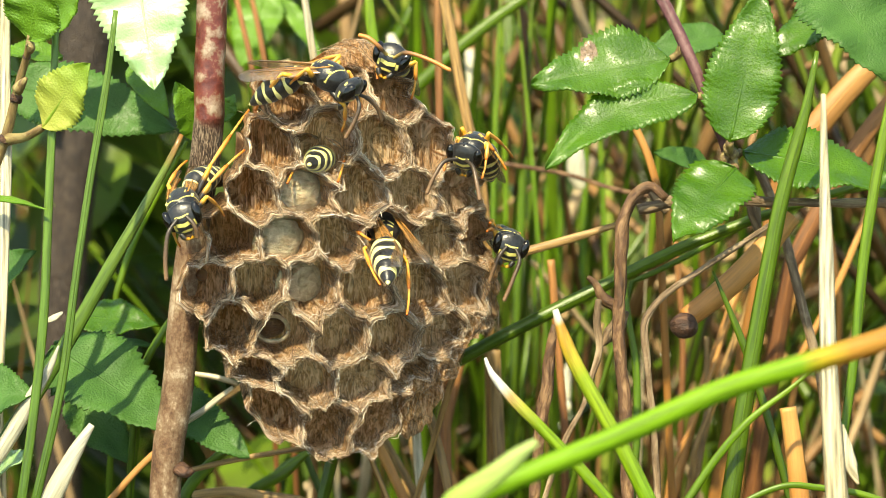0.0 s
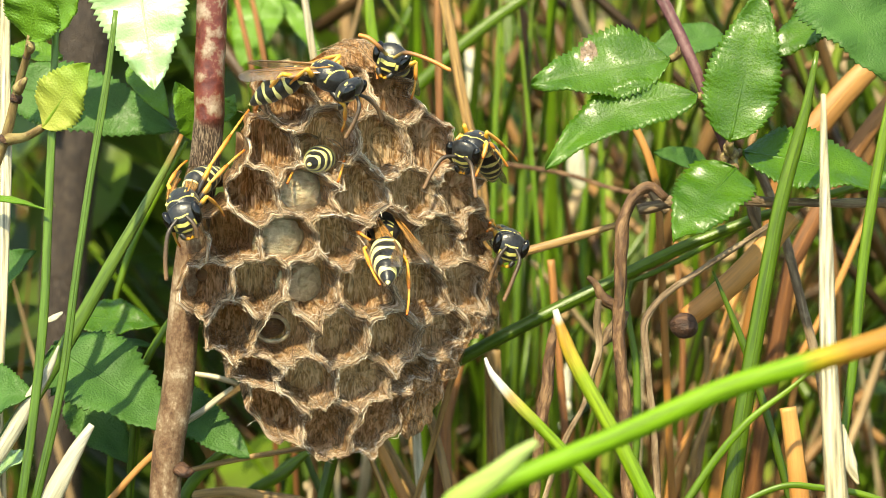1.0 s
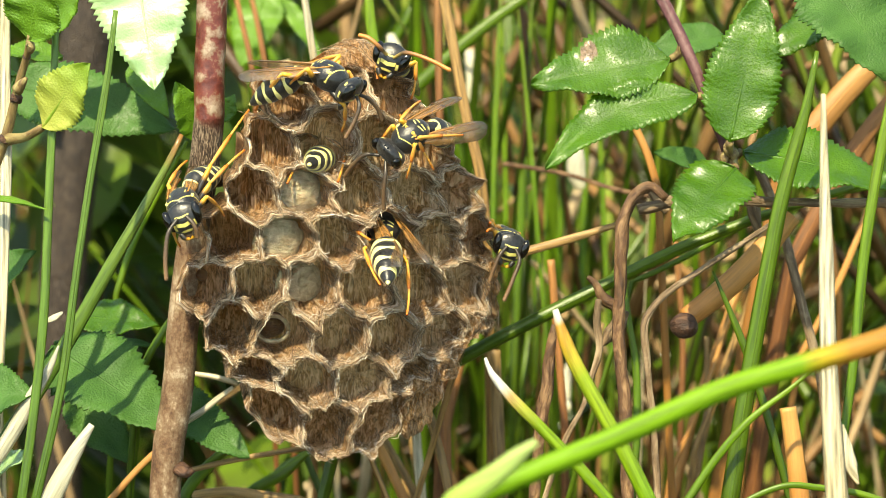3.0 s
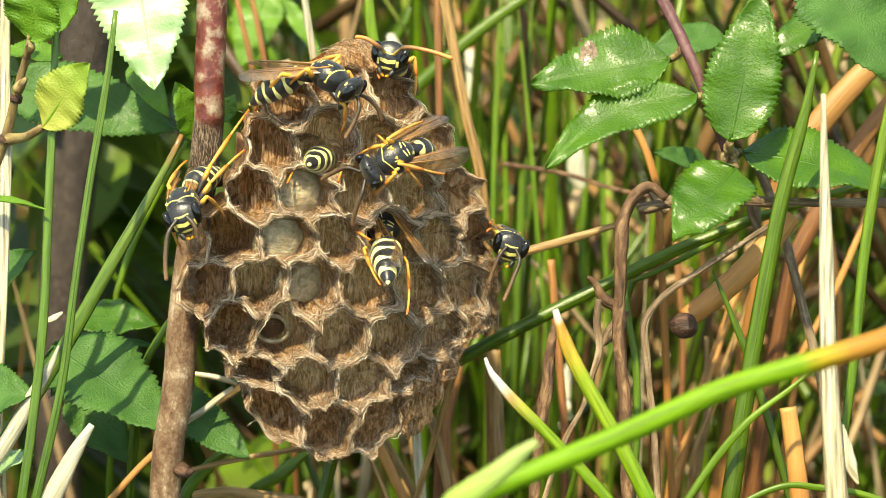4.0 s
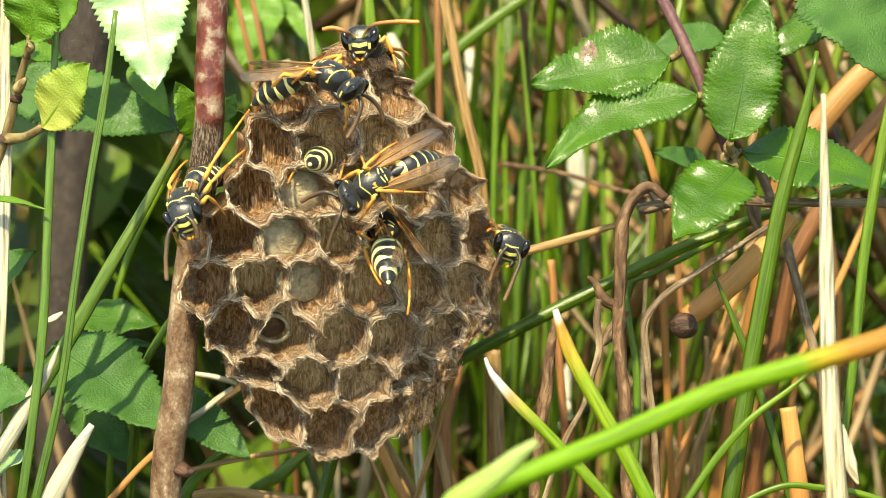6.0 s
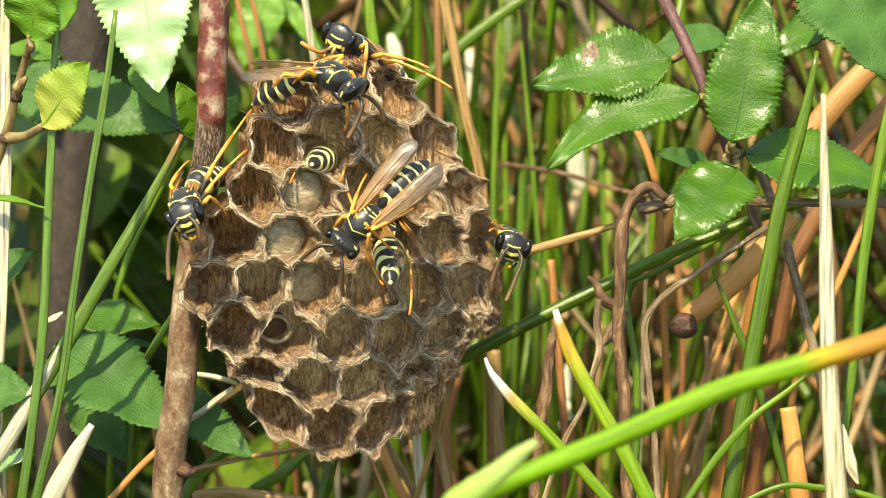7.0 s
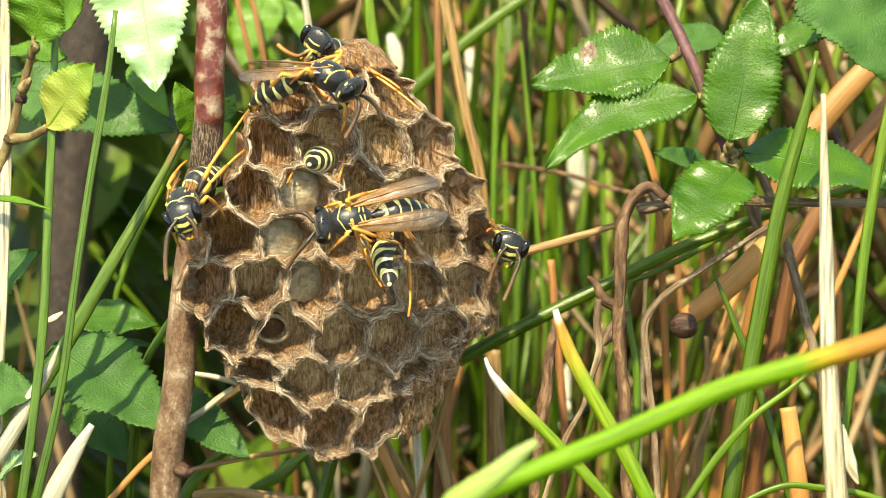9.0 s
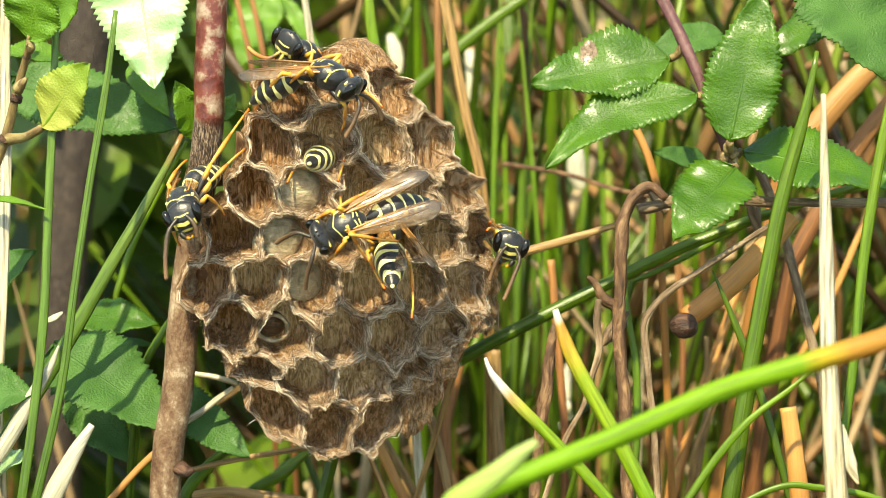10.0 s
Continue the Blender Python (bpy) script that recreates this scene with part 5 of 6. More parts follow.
def build_nest():
    rows = [(5, 3, 1), (4, 2, 3), (3, 1, 4), (2, 1, 5), (1, 0, 6), (0, 0, 7), (-1, 0, 6), (-2, 1, 5), (-3, 1, 4)]
    base = comb(14, -14, -13)
    nest = root("wasp_nest", placed(base), "grey-brown paper comb of open six-sided cells fixed to a stem", "wasp nest")
    centres, rnd = [], random.Random(5)
    for j, first, count in rows:
        for k in range(first, first + count):
            u = COL_E + (k + 0.5 * (j % 2)) * CELL
            v = ROW_E + j * ROW
            centres.append((u, v, j, k))
    full = {(j, k) for u, v, j, k in centres}
    for i, (u, v, j, k) in enumerate(centres):
        if (j, k) in CLOSED:
            g = crust_geo(u, v, i)
            part("cell_wall", ([p - base for p in g[0]], g[1], g[2]), PAPER, nest, "rough closed paper wall of the comb")
            continue
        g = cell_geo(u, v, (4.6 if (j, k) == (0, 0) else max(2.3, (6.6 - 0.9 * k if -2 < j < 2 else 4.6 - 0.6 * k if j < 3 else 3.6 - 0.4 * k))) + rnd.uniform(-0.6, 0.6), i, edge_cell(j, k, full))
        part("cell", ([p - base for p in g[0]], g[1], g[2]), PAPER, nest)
    loose, cords = fibres([(u, v, (j, k) in CLOSED) for u, v, j, k in centres], rnd)
    for name, g, mat, label in (("fuzz", loose, FIBRE, "frayed brown wood fibres"), ("rim_fuzz", cords, CORD, "pale frayed fibres along the cell rims")):
        tagged(part(name, ([p - base for p in g[0]], g[1], g[2]), mat, nest, label), kind="stuff")
    # silk caps and grubs in some cells
    def brood(j, k, h, rad, mat, name, label, du=0.0, dv=0.0):
        u, v = COL_E + (k + 0.5 * (j % 2)) * CELL, ROW_E + j * ROW
        c, out = comb(u + du, v + dv, h), comb_out(u, v)
        q = out.to_track_quat("X", "Z").to_matrix()
        g = ball((rad * 0.42, rad, rad), 32, 22, shape=lambda p: p * (1 + 0.16 * noise.noise(p * 0.7 + Vector((j, k, 0))) + 0.05 * noise.noise(p * 2.2)))
        part(name, ([q @ p + c - base for p in g[0]], g[1], g[2]), mat, nest, label)
    brood(2, 2, -2.9, 2.85, CAP, "silk_cap", "pale grey silk cap of a closed cell", -0.5, -0.7)
    brood(1, 1, -2.6, 2.9, CAP, "silk_cap", "pale grey silk cap of a closed cell", -0.3, -0.8)
    brood(0, 2, -3.6, 2.8, CAP, "silk_cap", "dull grey silk cap of a closed cell", -0.7, -0.9)
    brood(0, 0, -4.3, 0.8, GRUB, "grub", "dull yellow grub deep in a cell", -0.2, -0.3)
    brood(-1, 1, -3.6, 1.7, GRUB, "pupa_head", "dark brown pupa in an opened cell", -1.0, -0.3)
    u, v = COL_E + 1.5 * CELL, ROW_E - ROW
    ring = [comb(u - 1.0 + 1.9 * math.cos(a), v - 0.3 + 1.5 * math.sin(a), -2.6) for a in [2 * math.pi * i / 20 for i in range(21)]]
    part("hatched_rim", sweep(ring, 0.26, 8, rough=0.3, origin=base), CAP, nest, "brown ring of a hatched cocoon")
    back = [comb(4, -4, -9), comb(1, -9, -9), spot(-26.19, 7.41, 9)]
    part("nest_stalk", sweep(glide(back, 14), [1.6, 0.9, 0.7, 0.8], 12, rough=0.3, origin=base), DRY, nest, "dark stalk that holds the comb to the stem")
    return nest, base


NEST, NEST_BASE = build_nest()


# ---- paper wasps (body length about 15 mm; head to +x, back to +z) ----
def stance(at, forward, up):
    """A pose in the nest's plane space from a place, the way the head points and the way the back faces."""
    x = Vector(forward).normalized()
    y = Vector(up).cross(x).normalized()
    m = Matrix((x, y, x.cross(y))).transposed().to_4x4()
    return Matrix.Translation(Vector(at)) @ m


def metric(m):
    """The same pose in world metres."""
    return VIEW @ Matrix.Translation(m.translation * 0.001) @ m.to_3x3().to_4x4()


def blob(p, c, r):
    return r - (Vector(p) - Vector(c)).length


def head_mark(p):
    front = p.x > 0
    clyp = min(0.78 - abs(p.y), 0.19 - abs(p.z + 0.50 - 0.22 * abs(p.y))) if front else -1
    clyp = max(clyp, min(0.60 - abs(p.y), 0.12 - abs(p.z + 1.12 + 0.15 * p.y * p.y))) if front else -1
    band = min(0.75 - abs(p.y), 0.10 - abs(p.z - 0.36 - 0.10 * abs(p.y))) if front else -1
    cheek = 0.15 - abs(p.x + 0.28 + 0.25 * p.z) if abs(p.y) > 0.9 and (-0.9 < p.z < -0.1 or 0.5 < p.z < 0.9) else -1
    side = min(0.12 - abs(abs(p.y) - 0.98), 0.3 - abs(p.z + 0.55)) if front else -1
    return max(clyp, band - 0.03, cheek - 0.05, side)


def thorax_mark(p):
    y = abs(p.y)
    collar = 0.062 - abs(p.x - 1.62 + 0.45 * y) if p.z > -0.4 else -1
    side = min(0.07 - abs(y - 1.0 + 0.15 * p.x), 0.35 - abs(p.x - 0.1)) if p.z > 0.2 else -1
    scut = min(0.08 - abs(p.x + 1.05 + 0.25 * y), 0.42 - abs(y - 0.6)) if p.z > 0 else -1
    post = min(0.07 - abs(p.x + 1.65), 0.40 - abs(y - 0.55)) if p.z > -0.3 else -1
    flank = max(blob(p, (0.55, math.copysign(1.8, p.y), -0.2), 0.24), blob(p, (-0.9, math.copysign(1.6, p.y), -0.5), 0.26))
    prop = 0.18 - abs(y - 0.75) if p.x < -1.9 and p.z < 0.8 else -1
    return max(collar, side, scut, post, flank, prop)


def abdomen_geo(length=9.4, fat=1.84, sag=0.9):
    """Six overlapping rings, each with a pale hind edge, from a narrow waist to a pointed tail."""
    prof = [(0.0, 0.20), (0.05, 0.30), (0.12, 0.78), (0.22, 1.35), (0.34, 1.82), (0.48, 1.95), (0.62, 1.80), (0.75, 1.42), (0.87, 0.90), (0.95, 0.46), (1.0, 0.06)]
    joints = [0.0, 0.235, 0.415, 0.575, 0.725, 0.86, 1.001]
    verts, faces, grain, marks, nu = [], [], [], [], 36
    stations = []
    for a, b in zip(joints, joints[1:]):
        stations += [(a + (b - a) * f, f) for f in (0.0, 0.06, 0.2, 0.35, 0.5, 0.62, 0.72, 0.82, 0.92, 0.985)]
    stations.append((1.0, 0.99))
    for i, (s, f) in enumerate(stations):
        s = min(s, 1.0)
        for (s0, r0), (s1, r1) in zip(prof, prof[1:]):
            if s0 <= s <= s1:
                q = (s - s0) / (s1 - s0)
                r = r0 + (r1 - r0) * q
                break
        r *= fat / 1.95 * (0.955 + 0.06 * math.sin(min(1, f * 1.1) * math.pi * 0.62))
        for k in range(nu):
            a = 2 * math.pi * k / nu
            verts.append(Vector((-length * s, r * math.cos(a), r * 0.95 * math.sin(a) - sag * s * s * 1.6)))
            grain.append((a, s * length, s))
            wob = 0.10 * math.cos(4 * a + 0.4) + 0.10 * max(0, math.cos(a - math.pi / 2)) ** 6
            m = (f - (0.68 + wob)) * 2.0 if s < 0.86 else (f - 0.8 if s < 0.985 else 0.2)
            if f < 0.02 and i > 0:
                m = 0.3 if s < 0.9 else -0.3
            marks.append(m)
    n = len(stations)
    for i in range(n - 1):
        for k in range(nu):
            k2 = (k + 1) % nu
            faces.append((i * nu + k, i * nu + k2, (i + 1) * nu + k2, (i + 1) * nu + k))
    faces.append(tuple(range(nu - 1, -1, -1)))
    faces.append(tuple((n - 1) * nu + k for k in range(nu)))
    return verts, faces, grain, marks


def wing_geo(length=12.0, width=2.5):
    """A wing folded lengthwise, from its root along -x, with a thin body and a soft fold."""
    n, m, top, grain = 22, 5, [], []
    for i in range(n + 1):
        t = i / n
        w = width * (0.22 + 0.78 * math.sin(min(1.0, t * 1.25 + 0.06) * math.pi * 0.5)) * (1 if t < 0.8 else math.sqrt(max(0.02, 1 - ((t - 0.8) / 0.202) ** 2)))
        for k in range(m):
            s = k / (m - 1) - 0.35
            z = 0.30 * math.cos(s * 3.0) * w * 0.5 + 0.05 * math.sin(t * 22 + k)
            top.append(Vector((-length * t, s * w, z - 0.4 * t * t)))
            grain.append((s * width, t * length, t))
    c = len(top)
    verts = top + [v - Vector((0, 0, 0.05)) for v in top]
    faces = []
    for i in range(n):
        for k in range(m - 1):
            a = i * m + k
            faces += [(a, a + 1, a + m + 1, a + m), (c + a, c + a + m, c + a + m + 1, c + a + 1)]
        for a, b in ((i * m, (i + 1) * m), ((i + 2) * m - 1, (i + 1) * m - 1)):
            faces.append((a, b, c + b, c + a))
    return verts, faces, grain + grain, None


THORAX = ball((2.62, 2.08, 1.86), 90, 72, shape=lambda v: Vector((v.x, v.y * (1 - 0.10 * max(0, -v.x / 2.45)), v.z + 0.18 * max(0, v.x) * 0.3)), mark=thorax_mark)
HEAD = ball((1.02, 1.82, 1.62), 80, 64, shape=lambda v: Vector((v.x * (1.0 - 0.18 * (v.z > 0) * v.z / 1.6), v.y * (1 - 0.20 * max(0, -v.z / 1.6)), v.z)), mark=head_mark)
SHARED = {}


def shared(name, geo, material):
    if name not in SHARED:
        SHARED[name] = mesh(name, geo[0], geo[1], material, *geo[2:])
    return SHARED[name]


def sub(name, key, geo, material, parent, m=None, label=""):
    ob = new(name, shared(key, geo, material))
    ob.parent = parent
    if m is not None:
        ob.matrix_basis = Matrix.Translation(m.translation * 0.001) @ m.to_3x3().to_4x4()
    if label:
        tagged(ob, label)
    return ob


HIPS = {1: (1.15, 0.75, -1.25), 2: (-0.25, 0.85, -1.45), 3: (-1.35, 0.75, -1.30)}
FEET = {1: (4.2, 3.1, -2.5), 2: (-0.7, 5.4, -2.5), 3: (-6.1, 4.6, -2.5)}
SIZES = {1: (2.8, 4.8), 2: (3.3, 5.8), 3: (4.0, 7.4)}


def leg(parent, n, side, foot, lift=0.8):
    """A leg of femur, shin and foot, bent at the knee so that it reaches foot."""
    hip = Vector(HIPS[n])
    hip.y *= side
    foot = Vector(foot)
    la, lb = SIZES[n]
    d = (foot - hip)
    dist = d.length
    if dist > (la + lb) * 0.97:
        k = dist / ((la + lb) * 0.97)
        la, lb = la * k, lb * k
    dist = max(dist, abs(la - lb) * 1.05)
    along = (la * la - lb * lb + dist * dist) / (2 * dist)
    rise = math.sqrt(max(0.0, la * la - along * along))
    dn = d.normalized()
    pole = Vector((0, side * 0.55, lift))
    pole = (pole - dn * pole.dot(dn)).normalized()
    knee = hip + dn * along + pole * rise
    ankle = knee.lerp(foot, 0.52) + pole * 0.25
    fem = sweep(glide([hip, hip.lerp(knee, 0.5) + pole * 0.08, knee], 9), [0.24, 0.37, 0.40, 0.33, 0.23], 10, origin=hip)
    top = part("leg", fem, FEMUR, parent, at=hip)
    shin = sweep(glide([knee, knee.lerp(ankle, 0.5), ankle], 9), [0.17, 0.23, 0.28, 0.27, 0.19], 10, origin=hip)
    part("shin", shin, LEG, top, "orange-yellow shin")
    toes = glide([ankle, ankle.lerp(foot, 0.55) + pole * 0.10, foot], 22)
    rad = [0.17 if i % 4 else 0.12 for i in range(22)]
    part("foot", sweep(toes, rad, 7, origin=hip), LEG, top, "orange jointed foot")
    return top


def feeler(parent, key, side, reach, material):
    """An antenna: a stalk, an elbow and a beaded whip; reach gives its elbow and end on the left side."""
    elbow, end = [Vector((p[0], p[1] * side, p[2])) for p in reach]
    a = Vector((0.95, 0.42 * side, 0.32))
    pts = glide([a, elbow, elbow.lerp(end, 0.5) + Vector((0.15, 0.12 * side, 0.25)), end], 40)
    rad = [0.17 if i < 8 else (0.225 if i % 3 else 0.205) for i in range(39)] + [0.10]
    return part("antenna", sweep(pts, rad, 8), material, parent, "jointed antenna")


SIZE = 0.88


def wasp(label, m, feet=None, head_turn=(0, 0, 0), wings=((14, 6), (14, 6)), feelers=None, dark=False, tail=(0, 0, 0), legs=((1, 1), (1, -1), (2, 1), (2, -1), (3, 1), (3, -1)), world_feet=None, lift=0.8):
    body = root("paper_wasp", metric(m), label, "wasp", "paper wasps on the nest")
    body.scale = (SIZE, SIZE, SIZE)
    sub("thorax", "thorax", THORAX, SHELL, body)
    ab = sub("abdomen", "abdomen", abdomen_geo(), SHELL_BAND, body, pose(-2.15, 0, -0.15, *tail), "black abdomen with yellow bands")
    hd = sub("head", "head", HEAD, SHELL, body, pose(3.15, 0, -0.25, *head_turn), "black head with yellow face marks")
    hd.scale = (1.26, 1.26, 1.26)
    whips = {}
    for s in (1, -1):
        sub("eye", "eye", ball((0.62, 0.52, 1.12), 18, 14), EYE_MAT, hd, pose(0.30, 1.38 * s, 0.22, -8 * s, 0, 18 * s), "dark glossy compound eye")
        sub("mandible", "mandible%d" % s, sweep(glide([(0.55, 0.75 * s, -1.25), (0.75, 0.45 * s, -1.75), (0.7, 0.05 * s, -1.95)], 8), [0.30, 0.26, 0.10], 8), FEMUR, hd)
        whips[("feeler", s)] = feeler(hd, "", s, feelers[0 if s > 0 else 1] if feelers else ((1.7, 1.5, 1.0), (4.6, 3.4, 0.2)), FEELER_DARK if dark else FEELER)
    for i in range(3):
        a = i * 2.094
        sub("ocellus", "ocellus", ball((0.13, 0.13, 0.13), 8, 6), EYE_MAT, hd, pose(-0.05 + 0.22 * math.cos(a), 0.24 * math.sin(a), 1.52))
    sub("neck", "neck", sweep(glide([(1.9, 0, -0.1), (2.8, 0, -0.25)], 4), [0.75, 0.6], 10), SHELL, body)
    spread = {}
    for s, (yaw, pitch) in zip((1, -1), wings):
        w = wing_geo()
        if s < 0:
            w = ([Vector((v.x, -v.y, v.z)) for v in w[0]], [f[::-1] for f in w[1]], w[2], None)
        wm = pose(0.35, 1.22 * s, 1.25, -20 * s, pitch, -yaw * s)
        wing = sub("wing", "wing%d" % s, w, WING, body, wm, "folded smoky amber wing")
        spread[("wing", s)] = wing
        edge = [Vector((-12.4 * t, (-0.36 if s > 0 else 0.36) * 1.6 * (0.25 + 0.75 * math.sin(min(1, t * 1.25 + 0.06) * 1.571)) , 0.14 - 0.4 * t * t)) for t in [i / 12 for i in range(11)]]
        sub("wing_vein", "vein%d" % s, sweep(edge, [0.16, 0.13, 0.10], 6), VEIN, wing)
        mid_ = [Vector((-12.4 * t, 0.3 * s * math.sin(t * 3), 0.34 - 0.4 * t * t)) for t in [i / 12 for i in range(11)]]
        sub("wing_vein", "midvein%d" % s, sweep(mid_, [0.10, 0.08, 0.05], 6), VEIN, wing)
        sub("tegula", "tegula", ball((0.42, 0.32, 0.24), 12, 8, mark=lambda p: 0.5), SHELL, body, pose(0.55, 1.58 * s, 0.95))
    made = {}
    inv = m.inverted()
    for n, s in legs:
        if world_feet and (n, s) in world_feet:
            f = inv @ Vector(world_feet[(n, s)]) / SIZE
        else:
            f = Vector((feet or FEET)[n])
            f.y *= s
        made[(n, s)] = leg(body, n, s, f, lift)
    made.update(spread)
    made.update(whips)
    return body, hd, ab, made


WASPS = []


def settle(body, *rows):
    """Remembers the poses of a wasp: (seconds, stance) in the nest's plane space."""
    WASPS.append((body, rows))


# side on, on the upper edge of the comb
m = stance(spot(-12.36, 18.75, -3.4), (0.80, -0.28, -0.47), (0.44, -0.36, 0.78))
b, h, ab, _ = wasp("black and yellow paper wasp with wings spread", m, head_turn=(0, 24, 6), wings=((-8, -22), (10, -28)), tail=(0, -44, 20),
                   world_feet={(1, -1): spot(-10.95, 12.79, -1), (2, -1): spot(-17.38, 16.89, -2), (3, -1): spot(-20.32, 15.06, 0), (1, 1): spot(-8.81, 15.36, -1)}, feelers=(((1.6, 1.2, 0.4), (4.0, 2.8, -0.6)), ((1.8, 0.9, 0.2), (3.4, 1.6, -2.9))), dark=True)
settle(b, (0.0, m), (4.0, m), (5.5, stance(spot(-12.20, 18.75, -3.4), (0.82, -0.28, -0.47), (0.44, -0.36, 0.78))), (7.0, m), (10.0, m))

# face to the lens, on the top of the comb
m0 = stance(spot(-5.14, 20.38, 5), (-0.12, -0.95, 0.06), (0.38, 0.04, 0.92))
TOP_TURN, TOP_UP = (-0.72, -0.44, 0.52), (0.48, -0.1, 0.87)
reach = m0 @ stance(spot(-11.02, 21.05, 7), TOP_TURN, TOP_UP).inverted()
b, TOP_HEAD, ab, TOP_LEGS = wasp("black and yellow paper wasp with orange feelers on the comb top", m0, head_turn=(0, 10, 0),
                   feelers=(((1.9, 1.4, 1.2), (2.6, 6.5, 1.3)), ((2.0, 1.2, 0.9), (1.8, 3.5, 1.2))), world_feet={(1, 1): spot(-3.43, 16.28, 5), (1, -1): spot(-7.10, 18.42, 2), (2, 1): reach @ spot(-4.20, 17.40, 2), (3, 1): reach @ spot(-1.90, 14.90, 2.5)}, wings=((2, -14), (2, -14)), legs=((1, 1), (1, -1), (2, 1), (3, 1), (3, -1)), feet={1: (3.2, 2.0, -2.6), 2: (-5.8, 2.4, -2.0), 3: (-9.6, 1.8, -2.4)})
settle(b, (0.0, m0), (3.8, m0), (4.2, stance(spot(-5.69, 20.75, 5), (-0.06, -0.97, 0.12), (0.06, 0.10, 0.97))), (4.6, stance(spot(-6.12, 21.05, 5), (-0.02, -0.97, 0.12), (0.0, 0.10, 0.97))),
       (5.1, stance(spot(-6.85, 21.36, 5), (0.0, -0.97, 0.14), (0.0, 0.12, 0.97))), (5.7, stance(spot(-7.71, 21.73, 5), (-0.05, -0.97, 0.18), (-0.08, 0.15, 0.97))),
       (6.3, stance(spot(-8.81, 22.34, 6), (-0.45, -0.84, 0.16), (0.05, 0.1, 1.0))), (6.8, stance(spot(-9.42, 21.85, 6), (-0.66, -0.60, 0.40), (0.30, 0.05, 0.95))),
       (7.2, stance(spot(-9.42, 21.30, 5.5), (-0.70, -0.50, 0.50), (0.45, 0.0, 0.89))), (7.6, stance(spot(-9.91, 21.18, 5), (-0.72, -0.46, 0.52), (0.45, -0.1, 0.88))),
       (8.2, stance(spot(-10.65, 21.05, 7), TOP_TURN, TOP_UP)), (9.0, stance(spot(-11.44, 20.99, 7), TOP_TURN, TOP_UP)),
       (9.5, stance(spot(-12.48, 20.87, 7), TOP_TURN, TOP_UP)), (10.0, stance(spot(-14.57, 20.69, 7), TOP_TURN, TOP_UP)))

# clinging head down where comb and stem meet
m = stance(spot(-28.20, 4.90, -3), (0.12, -0.85, -0.52), (-0.34, -0.46, 0.80))
b, h, ab, _ = wasp("black and yellow paper wasp clinging head down beside the stem", m, head_turn=(0, -20, 0), wings=((0, -12), (0, -12)), tail=(0, -8, -28),
                   world_feet={(1, 1): spot(-23.75, 3.61, 0), (2, 1): spot(-21.54, 10.71, 1), (3, 1): spot(-21.05, 15.06, 4), (1, -1): spot(-28.52, 0.31, 4), (2, -1): spot(-28.52, 7.53, 5), (3, -1): spot(-27.78, 9.55, 6)}, feelers=(((1.4, 0.9, -0.6), (1.2, 0.7, -2.0)), ((1.6, 1.4, -0.3), (2.6, 3.4, -4.6))), dark=True)
settle(b, (0.0, m), (10.0, m))

# abdomens of two wasps that have crept into cells
m = stance(spot(-12.00, 9.73, 9.0), (0.17, 0.98, -0.03), (0.2, 0.0, 0.97))
b, h, ab, _ = wasp("paper wasp in a cell, only its banded abdomen showing", m, wings=((3, 5), (3, 5)), legs=((3, 1), (3, -1)), world_feet={(3, 1): spot(-16.89, 7.10, 0.5), (3, -1): spot(-11.38, 7.28, 0.5)}, lift=2.0)
settle(b, (0.0, m), (10.0, m))
m = stance(spot(-6.35, 2.35, 7.4), (-0.06, 0.84, 0.53), (0.12, -0.53, 0.84))
b, h, ab, _ = wasp("paper wasp head first in a cell, banded abdomen out", m, wings=((-12, 3), (18, 5)), legs=((2, 1), (3, 1), (3, -1)), world_feet={(3, 1): spot(-6.79, -3.92, -1), (3, -1): spot(-3.92, -7.16, -1), (2, 1): spot(-7.89, 0.98, 2)}, tail=(0, 8, 0), lift=0.2)
ab.scale = (1.12, 1.12, 1.12)  # a well fed one
settle(b, (0.0, m), (8.6, m), (9.2, stance(spot(-6.23, 2.17, 7.4), (-0.07, 0.83, 0.54), (0.12, -0.53, 0.84))), (10.0, stance(spot(-6.10, 1.99, 7.4), (-0.08, 0.83, 0.54), (0.12, -0.53, 0.84))))

# at the far edge of the comb
m = stance(spot(6.95, 0.80, 15), (0.10, -0.97, -0.16), (0.28, -0.12, 0.95))
b, h, ab, _ = wasp("black and yellow paper wasp hanging on the comb edge", m, head_turn=(0, 10, 0), wings=((2, -4), (2, -4)), legs=((1, -1), (2, -1), (3, -1)), world_feet={(1, -1): spot(4.77, 1.90, 10), (2, -1): spot(5.14, 2.82, 11)},
                   feelers=(((1.5, 1.0, -0.3), (3.2, 0.6, -4.8)), ((1.4, 0.9, -0.4), (1.8, 1.2, -3.6))), dark=True)
settle(b, (0.0, m), (10.0, m))

